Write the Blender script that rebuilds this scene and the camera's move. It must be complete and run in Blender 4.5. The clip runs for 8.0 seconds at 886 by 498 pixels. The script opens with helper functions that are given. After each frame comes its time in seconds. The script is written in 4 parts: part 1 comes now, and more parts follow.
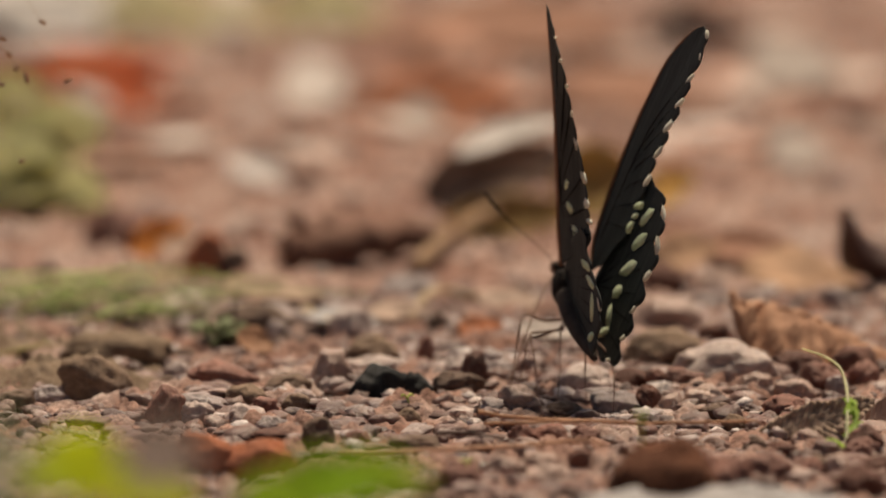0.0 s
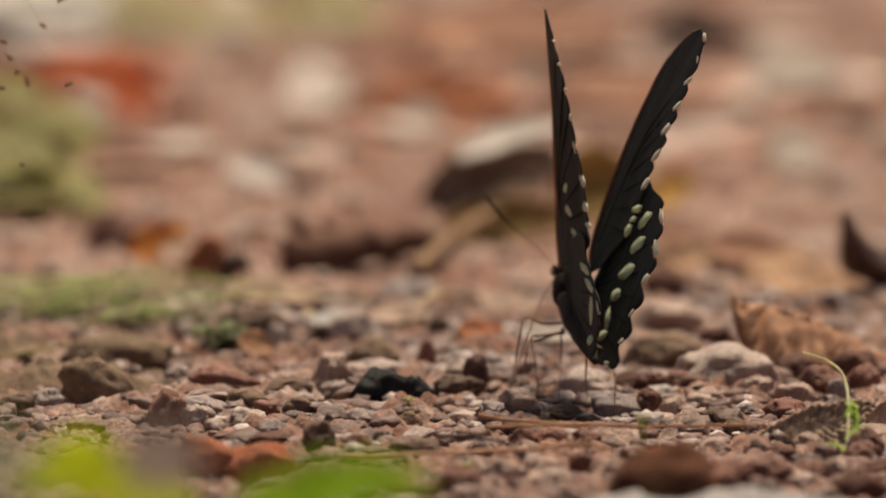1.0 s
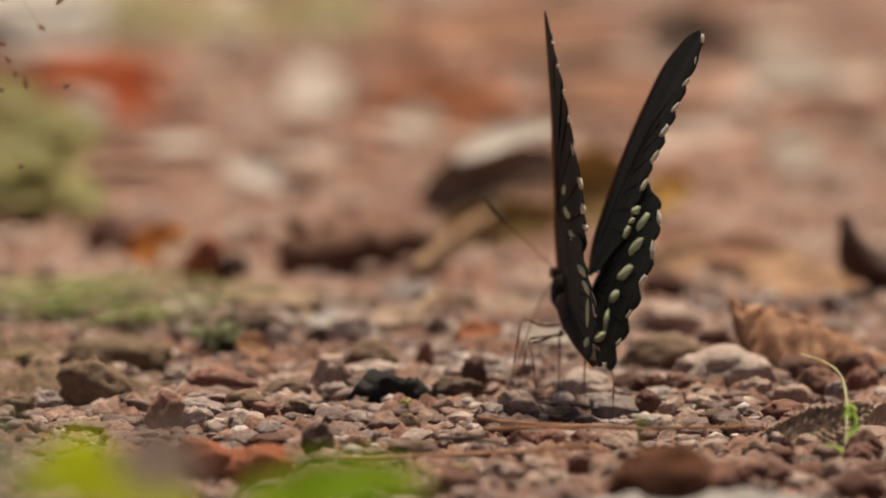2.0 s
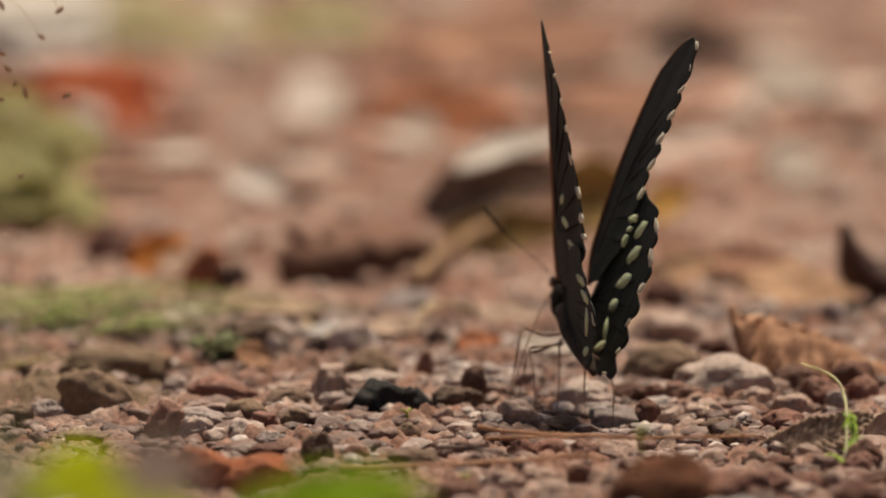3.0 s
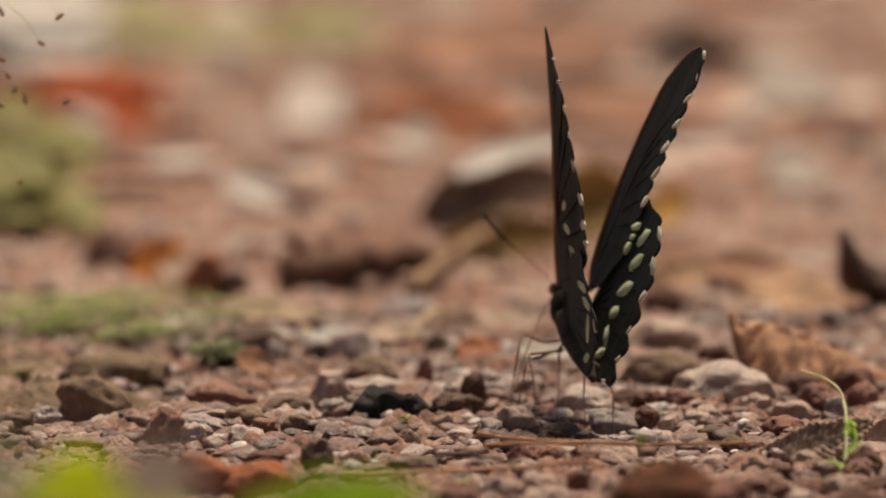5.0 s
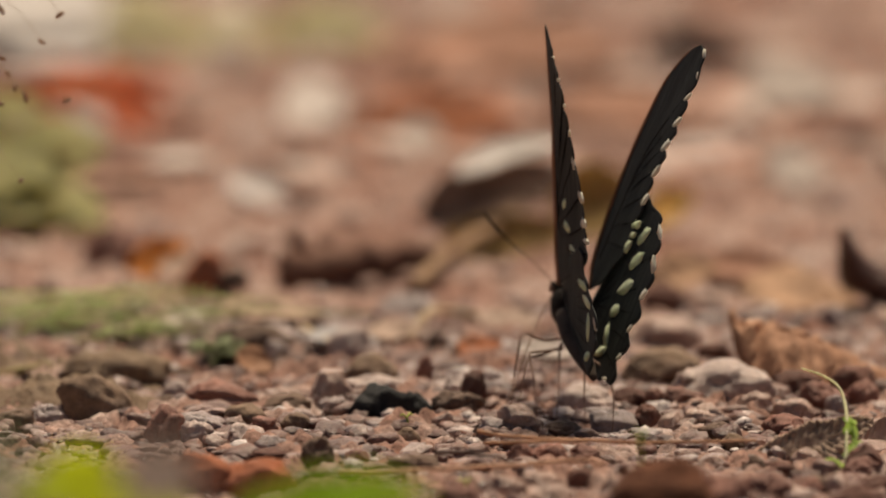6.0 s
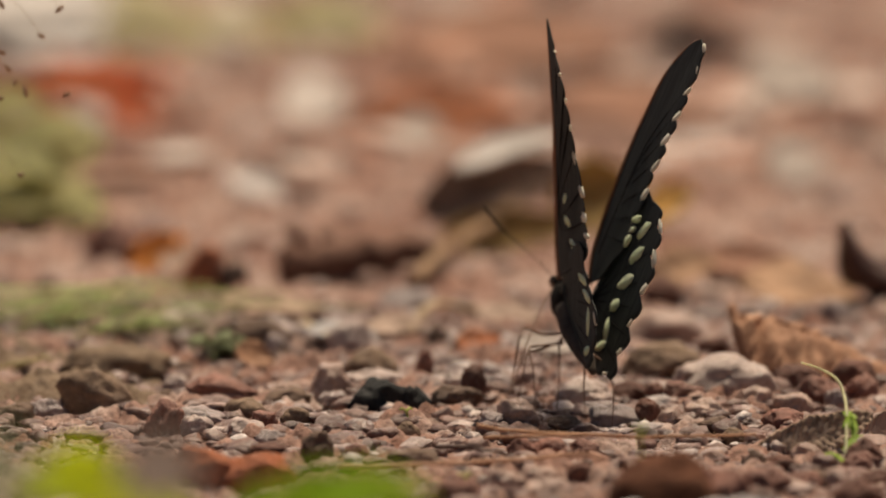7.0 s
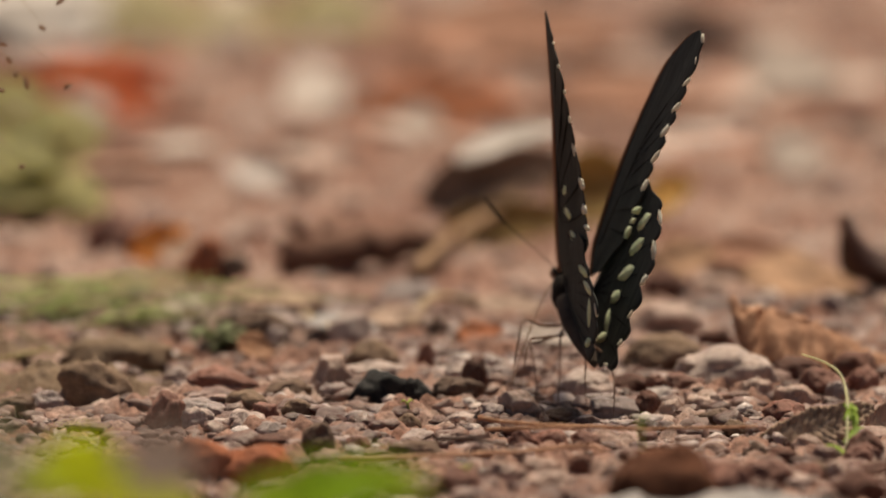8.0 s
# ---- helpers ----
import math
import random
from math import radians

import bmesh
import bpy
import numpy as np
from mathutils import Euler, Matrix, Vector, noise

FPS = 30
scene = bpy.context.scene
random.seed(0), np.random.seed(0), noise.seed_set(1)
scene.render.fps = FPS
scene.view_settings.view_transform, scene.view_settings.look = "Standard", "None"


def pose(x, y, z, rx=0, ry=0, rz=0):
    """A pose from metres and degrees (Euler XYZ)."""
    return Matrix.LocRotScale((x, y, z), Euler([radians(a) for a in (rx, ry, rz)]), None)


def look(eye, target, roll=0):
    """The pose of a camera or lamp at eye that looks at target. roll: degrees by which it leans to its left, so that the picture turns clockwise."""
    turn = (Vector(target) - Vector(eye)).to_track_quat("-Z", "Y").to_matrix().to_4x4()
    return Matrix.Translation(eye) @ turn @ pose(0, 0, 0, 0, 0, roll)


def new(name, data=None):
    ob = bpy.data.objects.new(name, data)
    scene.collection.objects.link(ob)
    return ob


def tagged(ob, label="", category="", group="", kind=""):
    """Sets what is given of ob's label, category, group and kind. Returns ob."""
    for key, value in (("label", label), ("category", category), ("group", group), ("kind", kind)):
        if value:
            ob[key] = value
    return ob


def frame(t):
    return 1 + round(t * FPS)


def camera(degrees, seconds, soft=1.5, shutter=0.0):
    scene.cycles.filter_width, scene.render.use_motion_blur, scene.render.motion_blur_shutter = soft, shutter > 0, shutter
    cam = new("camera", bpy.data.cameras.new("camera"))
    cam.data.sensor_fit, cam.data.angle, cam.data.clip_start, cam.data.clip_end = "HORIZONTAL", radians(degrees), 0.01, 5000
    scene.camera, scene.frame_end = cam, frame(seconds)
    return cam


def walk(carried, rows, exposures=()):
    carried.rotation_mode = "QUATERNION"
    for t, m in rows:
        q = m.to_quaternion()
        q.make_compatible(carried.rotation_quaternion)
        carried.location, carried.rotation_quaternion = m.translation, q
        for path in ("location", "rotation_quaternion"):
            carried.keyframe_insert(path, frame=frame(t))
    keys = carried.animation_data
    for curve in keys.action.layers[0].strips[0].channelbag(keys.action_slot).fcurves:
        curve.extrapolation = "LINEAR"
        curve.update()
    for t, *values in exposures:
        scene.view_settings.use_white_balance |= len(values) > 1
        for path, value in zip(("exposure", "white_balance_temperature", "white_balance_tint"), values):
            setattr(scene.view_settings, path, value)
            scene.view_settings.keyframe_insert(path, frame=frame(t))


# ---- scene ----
# ---- camera ----
cam = camera(6.56, 8.0, soft=1.8)
cam.data.dof.use_dof = True
cam.data.dof.focus_distance = 1.480
cam.data.dof.aperture_fstop = 8.7
EYE = (0.0, -1.4772, 0.26)


def aim(up, turn):
    """The long lens on its low support, tipped and turned by thousandths of a degree from its first aim."""
    return pose(*EYE, 81.166 + up / 1000, 0, turn / 1000)


walk(cam, [(0.0, aim(0.0, 0.0)), (0.2, aim(-1.3, 1.3)), (0.5, aim(0.0, 5.2)), (0.8, aim(18.0, 2.9)), (1.0, aim(25.5, 6.3)), (1.3, aim(2.1, -1.3)), (1.5, aim(12.6, 0.0)), (1.7, aim(22.2, -5.4)), (2.8, aim(94.7, -5.4)), (3.0, aim(108.9, -6.3)), (3.3, aim(142.4, -5.4)), (3.5, aim(142.4, 0.0)), (3.8, aim(135.3, -1.3)), (4.0, aim(124.0, 0.0)), (4.2, aim(145.8, -5.4)), (4.5, aim(135.7, -2.1)), (4.7, aim(147.8, -6.7)), (5.8, aim(163.3, -10.1)), (6.0, aim(144.5, -6.3)), (6.2, aim(131.1, -8.4)), (6.5, aim(147.4, -10.5)), (6.8, aim(98.4, -8.4)), (7.0, aim(102.6, -7.5)), (7.2, aim(112.2, -13.4)), (7.5, aim(54.4, 0.0)), (7.8, aim(52.8, 1.3)), (8.0, aim(41.9, 0.0))], exposures=[(0.0, 0.38, 7600, 10), (8.0, 0.38, 7600, 10)])

# ---- daylight: bright overcast, the brightest sky high and behind the butterfly ----
world = bpy.data.worlds.new("sky")
scene.world = world
world.use_nodes = True
sky = world.node_tree.nodes.new("ShaderNodeTexSky")
sky.sky_type, sky.sun_disc = "NISHITA", False
sky.sun_elevation, sky.sun_rotation = radians(66), radians(15)
background = world.node_tree.nodes["Background"]
background.inputs["Strength"].default_value = 0.037
world.node_tree.links.new(sky.outputs[0], background.inputs["Color"])
sun = new("sun", bpy.data.lights.new("sun", "SUN"))
sun.data.energy, sun.data.angle, sun.data.color = 4.3, radians(20), (1.0, 0.92, 0.8)
sun.matrix_world = look((0.16, 0.6, 1.38), (0, 0, 0))

MM = 0.001


# ---- materials ----
def material(name):
    m = bpy.data.materials.new(name)
    m.use_nodes = True
    t = m.node_tree
    return m, t, t.nodes["Principled BSDF"]


def node(t, kind, **values):
    n = t.nodes.new("ShaderNode" + kind)
    for key, value in values.items():
        n.inputs[key].default_value = value
    return n


def ramp(t, fac, stops):
    r = t.nodes.new("ShaderNodeValToRGB")
    e = r.color_ramp.elements
    while len(e) < len(stops):
        e.new(0.5)
    for el, (at, col) in zip(e, stops):
        el.position, el.color = at, (*col, 1)
    t.links.new(fac, r.inputs[0])
    return r.outputs[0]


def mixed(t, fac, a, b, how="MIX"):
    n = t.nodes.new("ShaderNodeMix")
    n.data_type, n.blend_type = "RGBA", how
    for sock, v in ((n.inputs[0], fac), (n.inputs[6], a), (n.inputs[7], b)):
        if isinstance(v, (int, float)):
            sock.default_value = v
        elif isinstance(v, tuple):
            sock.default_value = (*v, 1)
        else:
            t.links.new(v, sock)
    return n.outputs[2]


def grain(t, scale, detail=5.0, rough=0.6, stretch=None):
    """Noise at a real-world size: scale in turns per metre."""
    where = t.nodes.new("ShaderNodeNewGeometry").outputs["Position"]
    if stretch:
        mp = t.nodes.new("ShaderNodeMapping")
        mp.inputs["Scale"].default_value = stretch
        where = t.nodes.new("ShaderNodeTexCoord").outputs["Object"]
        t.links.new(where, mp.inputs[0])
        where = mp.outputs[0]
    n = node(t, "TexNoise", Scale=scale, Detail=detail, Roughness=rough)
    t.links.new(where, n.inputs["Vector"])
    return n.outputs[0]


def relief(t, bsdf, height, strength, distance):
    b = node(t, "Bump", Strength=strength, Distance=distance)
    t.links.new(height, b.inputs["Height"])
    t.links.new(b.outputs[0], bsdf.inputs["Normal"])


def mineral(name, stops, chance="object", rough=0.37, dust=(0.46, 0.31, 0.26), dusty=0.4, bump=0.5, gloss=0.5):
    """Stone: a tone for each piece, mottling, fine grains and a film of pale dust."""
    m, t, p = material(name)
    if chance == "object":
        rnd = t.nodes.new("ShaderNodeObjectInfo").outputs["Random"]
    else:
        rnd = t.nodes.new("ShaderNodeNewGeometry").outputs["Random Per Island"]
    tone = ramp(t, rnd, stops)
    mott = grain(t, 260, 6, 0.65)
    fine = grain(t, 1500, 4, 0.7)
    dark = ramp(t, mott, [(0.3, (0.52, 0.5, 0.5)), (0.7, (1.2, 1.18, 1.15))])
    col = mixed(t, 1.0, tone, dark, "MULTIPLY")
    film = ramp(t, grain(t, 190, 7, 0.75), [(0.42, (0, 0, 0)), (0.66, (dusty,) * 3)])
    col = mixed(t, film, col, dust)
    col = mixed(t, 0.7, col, ramp(t, fine, [(0.3, (0.6, 0.6, 0.6)), (0.7, (1.25, 1.25, 1.25))]), "MULTIPLY")
    t.links.new(col, p.inputs["Base Color"])
    p.inputs["Roughness"].default_value = rough
    p.inputs["Specular IOR Level"].default_value = gloss
    both = mixed(t, 0.4, grain(t, 480, 6, 0.7), fine)
    relief(t, p, both, bump, 0.0022)
    return m


def earthy(name):
    m, t, p = material(name)
    broad = ramp(t, grain(t, 34, 5, 0.6), [(0.34, (0.23, 0.098, 0.064)), (0.5, (0.4, 0.235, 0.185)), (0.66, (0.56, 0.435, 0.385))])
    spots = ramp(t, grain(t, 420, 6, 0.75), [(0.34, (0.42, 0.38, 0.36)), (0.62, (1.2, 1.18, 1.16))])
    col = mixed(t, 1.0, broad, spots, "MULTIPLY")
    t.links.new(col, p.inputs["Base Color"])
    p.inputs["Roughness"].default_value = 0.95
    relief(t, p, mixed(t, 0.5, grain(t, 420, 6, 0.75), grain(t, 1700, 4, 0.7)), 0.9, 0.0015)
    return m


def leafy(name, stops, rough=0.6, chance="object", sheen=0.0, stretch=None, glow_through=0.0, gloss=0.3, blotch=(0.45, 0.4, 0.36), coarse=150):
    m, t, p = material(name)
    if chance == "object":
        rnd = t.nodes.new("ShaderNodeObjectInfo").outputs["Random"]
    else:
        rnd = t.nodes.new("ShaderNodeNewGeometry").outputs["Random Per Island"]
    tone = ramp(t, rnd, stops)
    blot = ramp(t, grain(t, coarse, 6, 0.65, stretch), [(0.32, blotch), (0.66, (1.2, 1.18, 1.15))])
    col = mixed(t, 0.85, tone, blot, "MULTIPLY")
    t.links.new(col, p.inputs["Base Color"])
    p.inputs["Roughness"].default_value = rough
    p.inputs["Specular IOR Level"].default_value = gloss
    relief(t, p, grain(t, 700, 5, 0.7), 0.5, 0.0006)
    if glow_through:
        tr = t.nodes.new("ShaderNodeBsdfTranslucent")
        t.links.new(col, tr.inputs[0])
        mx = t.nodes.new("ShaderNodeMixShader")
        mx.inputs[0].default_value = glow_through
        t.links.new(p.outputs[0], mx.inputs[1])
        t.links.new(tr.outputs[0], mx.inputs[2])
        t.links.new(mx.outputs[0], t.nodes["Material Output"].inputs[0])
    return m


earth = earthy("laterite earth")
far_gravel_mat = mineral("pale laterite gravel", [(0.0, (0.14, 0.055, 0.038)), (0.2, (0.3, 0.14, 0.1)), (0.5, (0.4, 0.24, 0.19)),
                                                 (0.85, (0.49, 0.335, 0.275)), (1.0, (0.64, 0.57, 0.53))], "island", dusty=0.35, dust=(0.51, 0.345, 0.285))
gravel_mat = mineral("laterite gravel", [(0.0, (0.075, 0.029, 0.02)), (0.35, (0.125, 0.05, 0.033)), (0.6, (0.185, 0.084, 0.06)),
                                        (0.78, (0.27, 0.15, 0.118)), (0.9, (0.52, 0.39, 0.35)), (1.0, (0.74, 0.65, 0.62))], "island")
pebble_mat = mineral("pebble", [(0.0, (0.08, 0.034, 0.025)), (0.35, (0.155, 0.065, 0.046)), (0.65, (0.235, 0.116, 0.088)),
                               (0.85, (0.42, 0.28, 0.24)), (1.0, (0.5, 0.41, 0.38))])
red_gravel_mat = mineral("red laterite gravel", [(0.0, (0.07, 0.026, 0.017)), (0.4, (0.125, 0.047, 0.03)), (0.75, (0.185, 0.078, 0.053)), (0.92, (0.3, 0.165, 0.13)), (1.0, (0.52, 0.39, 0.35))], "island",
                         dust=(0.34, 0.19, 0.14))
red_pebble_mat = mineral("red pebble", [(0.0, (0.09, 0.034, 0.023)), (0.4, (0.15, 0.06, 0.041)), (0.75, (0.215, 0.095, 0.068)), (1.0, (0.36, 0.215, 0.175))], dust=(0.34, 0.19, 0.14))
pale = mineral("pale stone", [(0.0, (0.46, 0.33, 0.283)), (1.0, (0.5, 0.37, 0.327))], dusty=0.5, dust=(0.55, 0.42, 0.371))
white = mineral("white stone", [(0.0, (0.74, 0.66, 0.58)), (1.0, (0.8, 0.74, 0.66))], dusty=0.1)
grey = mineral("grey stone", [(0.0, (0.27, 0.205, 0.196)), (1.0, (0.34, 0.26, 0.245))])
brown = mineral("brown stone", [(0.0, (0.105, 0.056, 0.036)), (1.0, (0.165, 0.095, 0.06))], rough=0.8, dusty=0.15)
red = mineral("red stone", [(0.0, (0.19, 0.07, 0.048)), (1.0, (0.27, 0.11, 0.078))], rough=0.75, dusty=0.18)
pink = mineral("pink stone", [(0.0, (0.40, 0.245, 0.19)), (1.0, (0.47, 0.31, 0.25))])
clod = mineral("dark red clod", [(0.0, (0.12, 0.044, 0.028)), (1.0, (0.17, 0.066, 0.043))], rough=0.8, dusty=0.06)
dark_clod = mineral("dark brown clod", [(0.0, (0.13, 0.054, 0.032)), (1.0, (0.15, 0.062, 0.037))], rough=0.95, dusty=0.06, gloss=0.1)
rust = mineral("rust red clod", [(0.0, (0.46, 0.155, 0.08)), (1.0, (0.5, 0.18, 0.095))], rough=0.95, dusty=0.15, gloss=0.15)
olive = mineral("olive-brown stone", [(0.0, (0.2, 0.122, 0.075)), (1.0, (0.26, 0.165, 0.102))], rough=0.85, dusty=0.2)
black = mineral("black stone", [(0.0, (0.007, 0.007, 0.008)), (1.0, (0.011, 0.01, 0.011))], dusty=0.02, rough=0.85)

dead_brown = leafy("dead brown leaf", [(0.0, (0.32, 0.155, 0.085)), (1.0, (0.4, 0.21, 0.12))], 0.7, glow_through=0.15)
crumpled = leafy("crumpled brown leaf", [(0.0, (0.44, 0.24, 0.15)), (1.0, (0.47, 0.26, 0.165))], 0.75, glow_through=0.12, blotch=(0.55, 0.42, 0.36), coarse=130)
tan_orange = leafy("orange-tan dead leaf", [(0.0, (0.46, 0.27, 0.165)), (1.0, (0.5, 0.3, 0.19))], 0.75, glow_through=0.2)
dead_tan = leafy("dead tan leaf", [(0.0, (0.46, 0.3, 0.225)), (1.0, (0.52, 0.375, 0.3))], 0.7, glow_through=0.15)
dead_grey = leafy("dead grey leaf", [(0.0, (0.42, 0.3, 0.225)), (1.0, (0.45, 0.325, 0.245))], 0.85, blotch=(0.3, 0.25, 0.22), coarse=420)
dead_dark = leafy("dark dead leaf", [(0.0, (0.07, 0.03, 0.022)), (1.0, (0.085, 0.037, 0.027))], 0.6)
# only for the shaded underside of the curled leaf
umber_leaf = leafy("umber shaded leaf underside", [(0.0, (0.22, 0.14, 0.1)), (1.0, (0.25, 0.16, 0.115))], 0.7)
moss_leaf = leafy("olive-brown dead leaf", [(0.0, (0.5, 0.35, 0.13)), (1.0, (0.55, 0.38, 0.15))], 0.7, glow_through=0.45)
amber_leaf = leafy("amber leaf", [(0.0, (0.72, 0.44, 0.12)), (1.0, (0.76, 0.48, 0.15))], 0.6, glow_through=0.4)
dead_pale = leafy("bleached leaf", [(0.0, (0.29, 0.27, 0.275)), (1.0, (0.32, 0.295, 0.3))], 0.6)
orange_leaf = leafy("orange leaf", [(0.0, (0.8, 0.34, 0.08)), (1.0, (0.84, 0.37, 0.09))], 0.6, glow_through=0.5)
pale_glow = leafy("thin bleached leaf", [(0.0, (0.7, 0.62, 0.58)), (1.0, (0.74, 0.67, 0.63))], 0.7, glow_through=0.35)
# bleached plant leaves, and the whitened lit top of the curled leaf
white_leaf = leafy("white bleached leaf and lit leaf top", [(0.0, (0.8, 0.75, 0.72)), (1.0, (0.84, 0.79, 0.76))], 0.7, glow_through=0.3)
# pale colour that makes the out-of-focus bright spot behind
bright_spot_leaf = leafy("pale leaf for a blurred bright spot", [(0.0, (0.6, 0.52, 0.48)), (1.0, (0.63, 0.55, 0.5))], 0.7, glow_through=0.2, blotch=(0.85, 0.82, 0.8))
dull_leaf = leafy("dull bleached leaf", [(0.0, (0.47, 0.39, 0.35)), (1.0, (0.5, 0.42, 0.38))], 0.7, glow_through=0.2)
dim_white = leafy("greyed bleached leaf", [(0.0, (0.64, 0.57, 0.55)), (1.0, (0.68, 0.61, 0.59))], 0.7, glow_through=0.2)
deep_green = leafy("deep green leaf", [(0.0, (0.27, 0.46, 0.004)), (1.0, (0.38, 0.52, 0.006))], 0.6, glow_through=0.6, gloss=0.1)
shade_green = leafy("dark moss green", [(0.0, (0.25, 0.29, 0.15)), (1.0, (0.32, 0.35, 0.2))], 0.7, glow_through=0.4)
seedling_stem = leafy("pale seedling stem", [(0.0, (0.84, 0.84, 0.56)), (1.0, (0.86, 0.86, 0.6))], 0.5, glow_through=0.5)
seedling_leaf = leafy("seedling leaf green", [(0.0, (0.3, 0.48, 0.06)), (1.0, (0.42, 0.58, 0.1))], 0.5, glow_through=0.5)
red_leaf = leafy("red leaf", [(0.0, (0.74, 0.17, 0.05)), (1.0, (0.78, 0.19, 0.06))], 0.7, glow_through=0.45)
pinkish_leaf = leafy("pinkish brown leaf", [(0.0, (0.4, 0.2, 0.135)), (1.0, (0.45, 0.235, 0.16))], 0.8, glow_through=0.15)
rust_leaf = leafy("rust leaf", [(0.0, (0.48, 0.16, 0.065)), (1.0, (0.54, 0.19, 0.085))], 0.7, glow_through=0.3)
litter_mat = leafy("leaf litter", [(0.0, (0.1, 0.042, 0.026)), (0.25, (0.34, 0.135, 0.08)), (0.45, (0.41, 0.2, 0.14)),
                                   (0.8, (0.5, 0.38, 0.33)), (1.0, (0.6, 0.52, 0.49))], 0.7, "island")
green_leaf = leafy("fresh green leaf", [(0.0, (0.52, 0.64, 0.002)), (1.0, (0.6, 0.68, 0.003))], 0.6, glow_through=0.6, gloss=0.1)
withered_leaf = leafy("withered leaf", [(0.0, (0.26, 0.19, 0.16)), (1.0, (0.28, 0.205, 0.175))], 0.8, glow_through=0.2)
hazy_leaf = leafy("grey-green leaf", [(0.0, (0.3, 0.31, 0.16)), (1.0, (0.36, 0.37, 0.2))], 0.6, glow_through=0.4)
sprout_mat = leafy("seedling green", [(0.0, (0.55, 0.66, 0.16)), (1.0, (0.62, 0.72, 0.2))], 0.5, glow_through=0.4)
olive_mat = leafy("olive leaves", [(0.0, (0.58, 0.58, 0.32)), (1.0, (0.68, 0.65, 0.4))], 0.6, glow_through=0.75, blotch=(0.7, 0.66, 0.6))
grass_mat = leafy("grass", [(0.0, (0.42, 0.52, 0.22)), (1.0, (0.6, 0.62, 0.36))], 0.6, glow_through=0.6, blotch=(0.8, 0.8, 0.75))
yellow_mat = leafy("yellowing leaves", [(0.0, (0.36, 0.3, 0.12)), (1.0, (0.42, 0.35, 0.16))], 0.55, glow_through=0.3)
straw = leafy("dry straw", [(0.0, (0.5, 0.36, 0.22)), (1.0, (0.58, 0.43, 0.28))], 0.7)
twig_mat = leafy("twig bark", [(0.0, (0.5, 0.27, 0.16)), (1.0, (0.56, 0.32, 0.2))], 0.8)
dark_twig = leafy("reddish twig bark", [(0.0, (0.58, 0.34, 0.22)), (1.0, (0.62, 0.37, 0.25))], 0.8)
stick_mat = leafy("brown stick", [(0.0, (0.34, 0.21, 0.125)), (1.0, (0.4, 0.26, 0.16))], 0.8)
log_mat = leafy("dark bark", [(0.0, (0.14, 0.068, 0.047)), (1.0, (0.17, 0.084, 0.058))], 0.85)
seed_mat = leafy("grass seed", [(0.0, (0.38, 0.23, 0.15)), (1.0, (0.48, 0.32, 0.21))], 0.7)


def scaly():
    m, t, p = material("black wing scales")
    streak = grain(t, 900, 4, 0.6, (1.0, 1.0, 0.06))
    col = ramp(t, streak, [(0.35, (0.019, 0.0215, 0.021)), (0.6, (0.03, 0.0335, 0.0325)), (0.78, (0.058, 0.061, 0.056))])
    t.links.new(col, p.inputs["Base Color"])
    p.inputs["Roughness"].default_value = 0.7
    p.inputs["Specular IOR Level"].default_value = 0.2
    relief(t, p, streak, 0.4, 0.0003)
    return m


wing_mat = scaly()
vein_mat = leafy("wing vein", [(0.0, (0.007, 0.005, 0.004)), (1.0, (0.009, 0.007, 0.006))], 0.8, gloss=0.1)
costa_mat = leafy("brown wing edge", [(0.0, (0.24, 0.1, 0.05)), (1.0, (0.28, 0.12, 0.06))], 0.6)
cream = leafy("cream wing spot", [(0.0, (0.8, 0.9, 0.6)), (1.0, (0.88, 0.93, 0.68))], 0.7, glow_through=0.3, blotch=(0.75, 0.75, 0.7))
fringe_mat = leafy("white fringe", [(0.0, (0.78, 0.74, 0.64)), (1.0, (0.86, 0.83, 0.74))], 0.8, glow_through=0.3, blotch=(0.75, 0.75, 0.7))
fur = leafy("dark body fur", [(0.0, (0.014, 0.011, 0.01)), (1.0, (0.02, 0.016, 0.014))], 0.95, gloss=0.08)
belly = leafy("grey brown abdomen", [(0.0, (0.07, 0.055, 0.047)), (1.0, (0.08, 0.064, 0.054))], 0.9, gloss=0.1)
leg_mat = leafy("insect leg", [(0.0, (0.2, 0.11, 0.075)), (1.0, (0.23, 0.13, 0.09))], 0.5)


# ---- mesh helpers ----
def part(name, bm, mat, parent=None, label=""):
    me = bpy.data.meshes.new(name)
    bm.to_mesh(me)
    bm.free()
    return dressed(new(name, me), mat, parent, label)


def dressed(ob, mat, parent=None, label=""):
    me = ob.data
    if mat is not None and not me.materials:
        me.materials.append(mat)
    me.polygons.foreach_set("use_smooth", [True] * len(me.polygons))
    if parent is not None:
        ob.parent = parent
    return tagged(ob, label)


def base(name, m, label, category, group=""):
    e = new(name)
    e.empty_display_size = 0.005
    e.matrix_world = m
    return tagged(e, label, category, group)


def smooth_line(points, n):
    """n + 1 points along a soft curve through the given ones."""
    p = [Vector(q) for q in points]
    p = [p[0] * 2 - p[1]] + p + [p[-1] * 2 - p[-2]]
    out = []
    for i in range(n + 1):
        f = i / n * (len(p) - 3)
        k = min(int(f), len(p) - 4)
        u = f - k
        a, b, c, d = p[k:k + 4]
        out.append(0.5 * (2 * b + (c - a) * u + (2 * a - 5 * b + 4 * c - d) * u * u + (3 * b - a - 3 * c + d) * u ** 3))
    return out


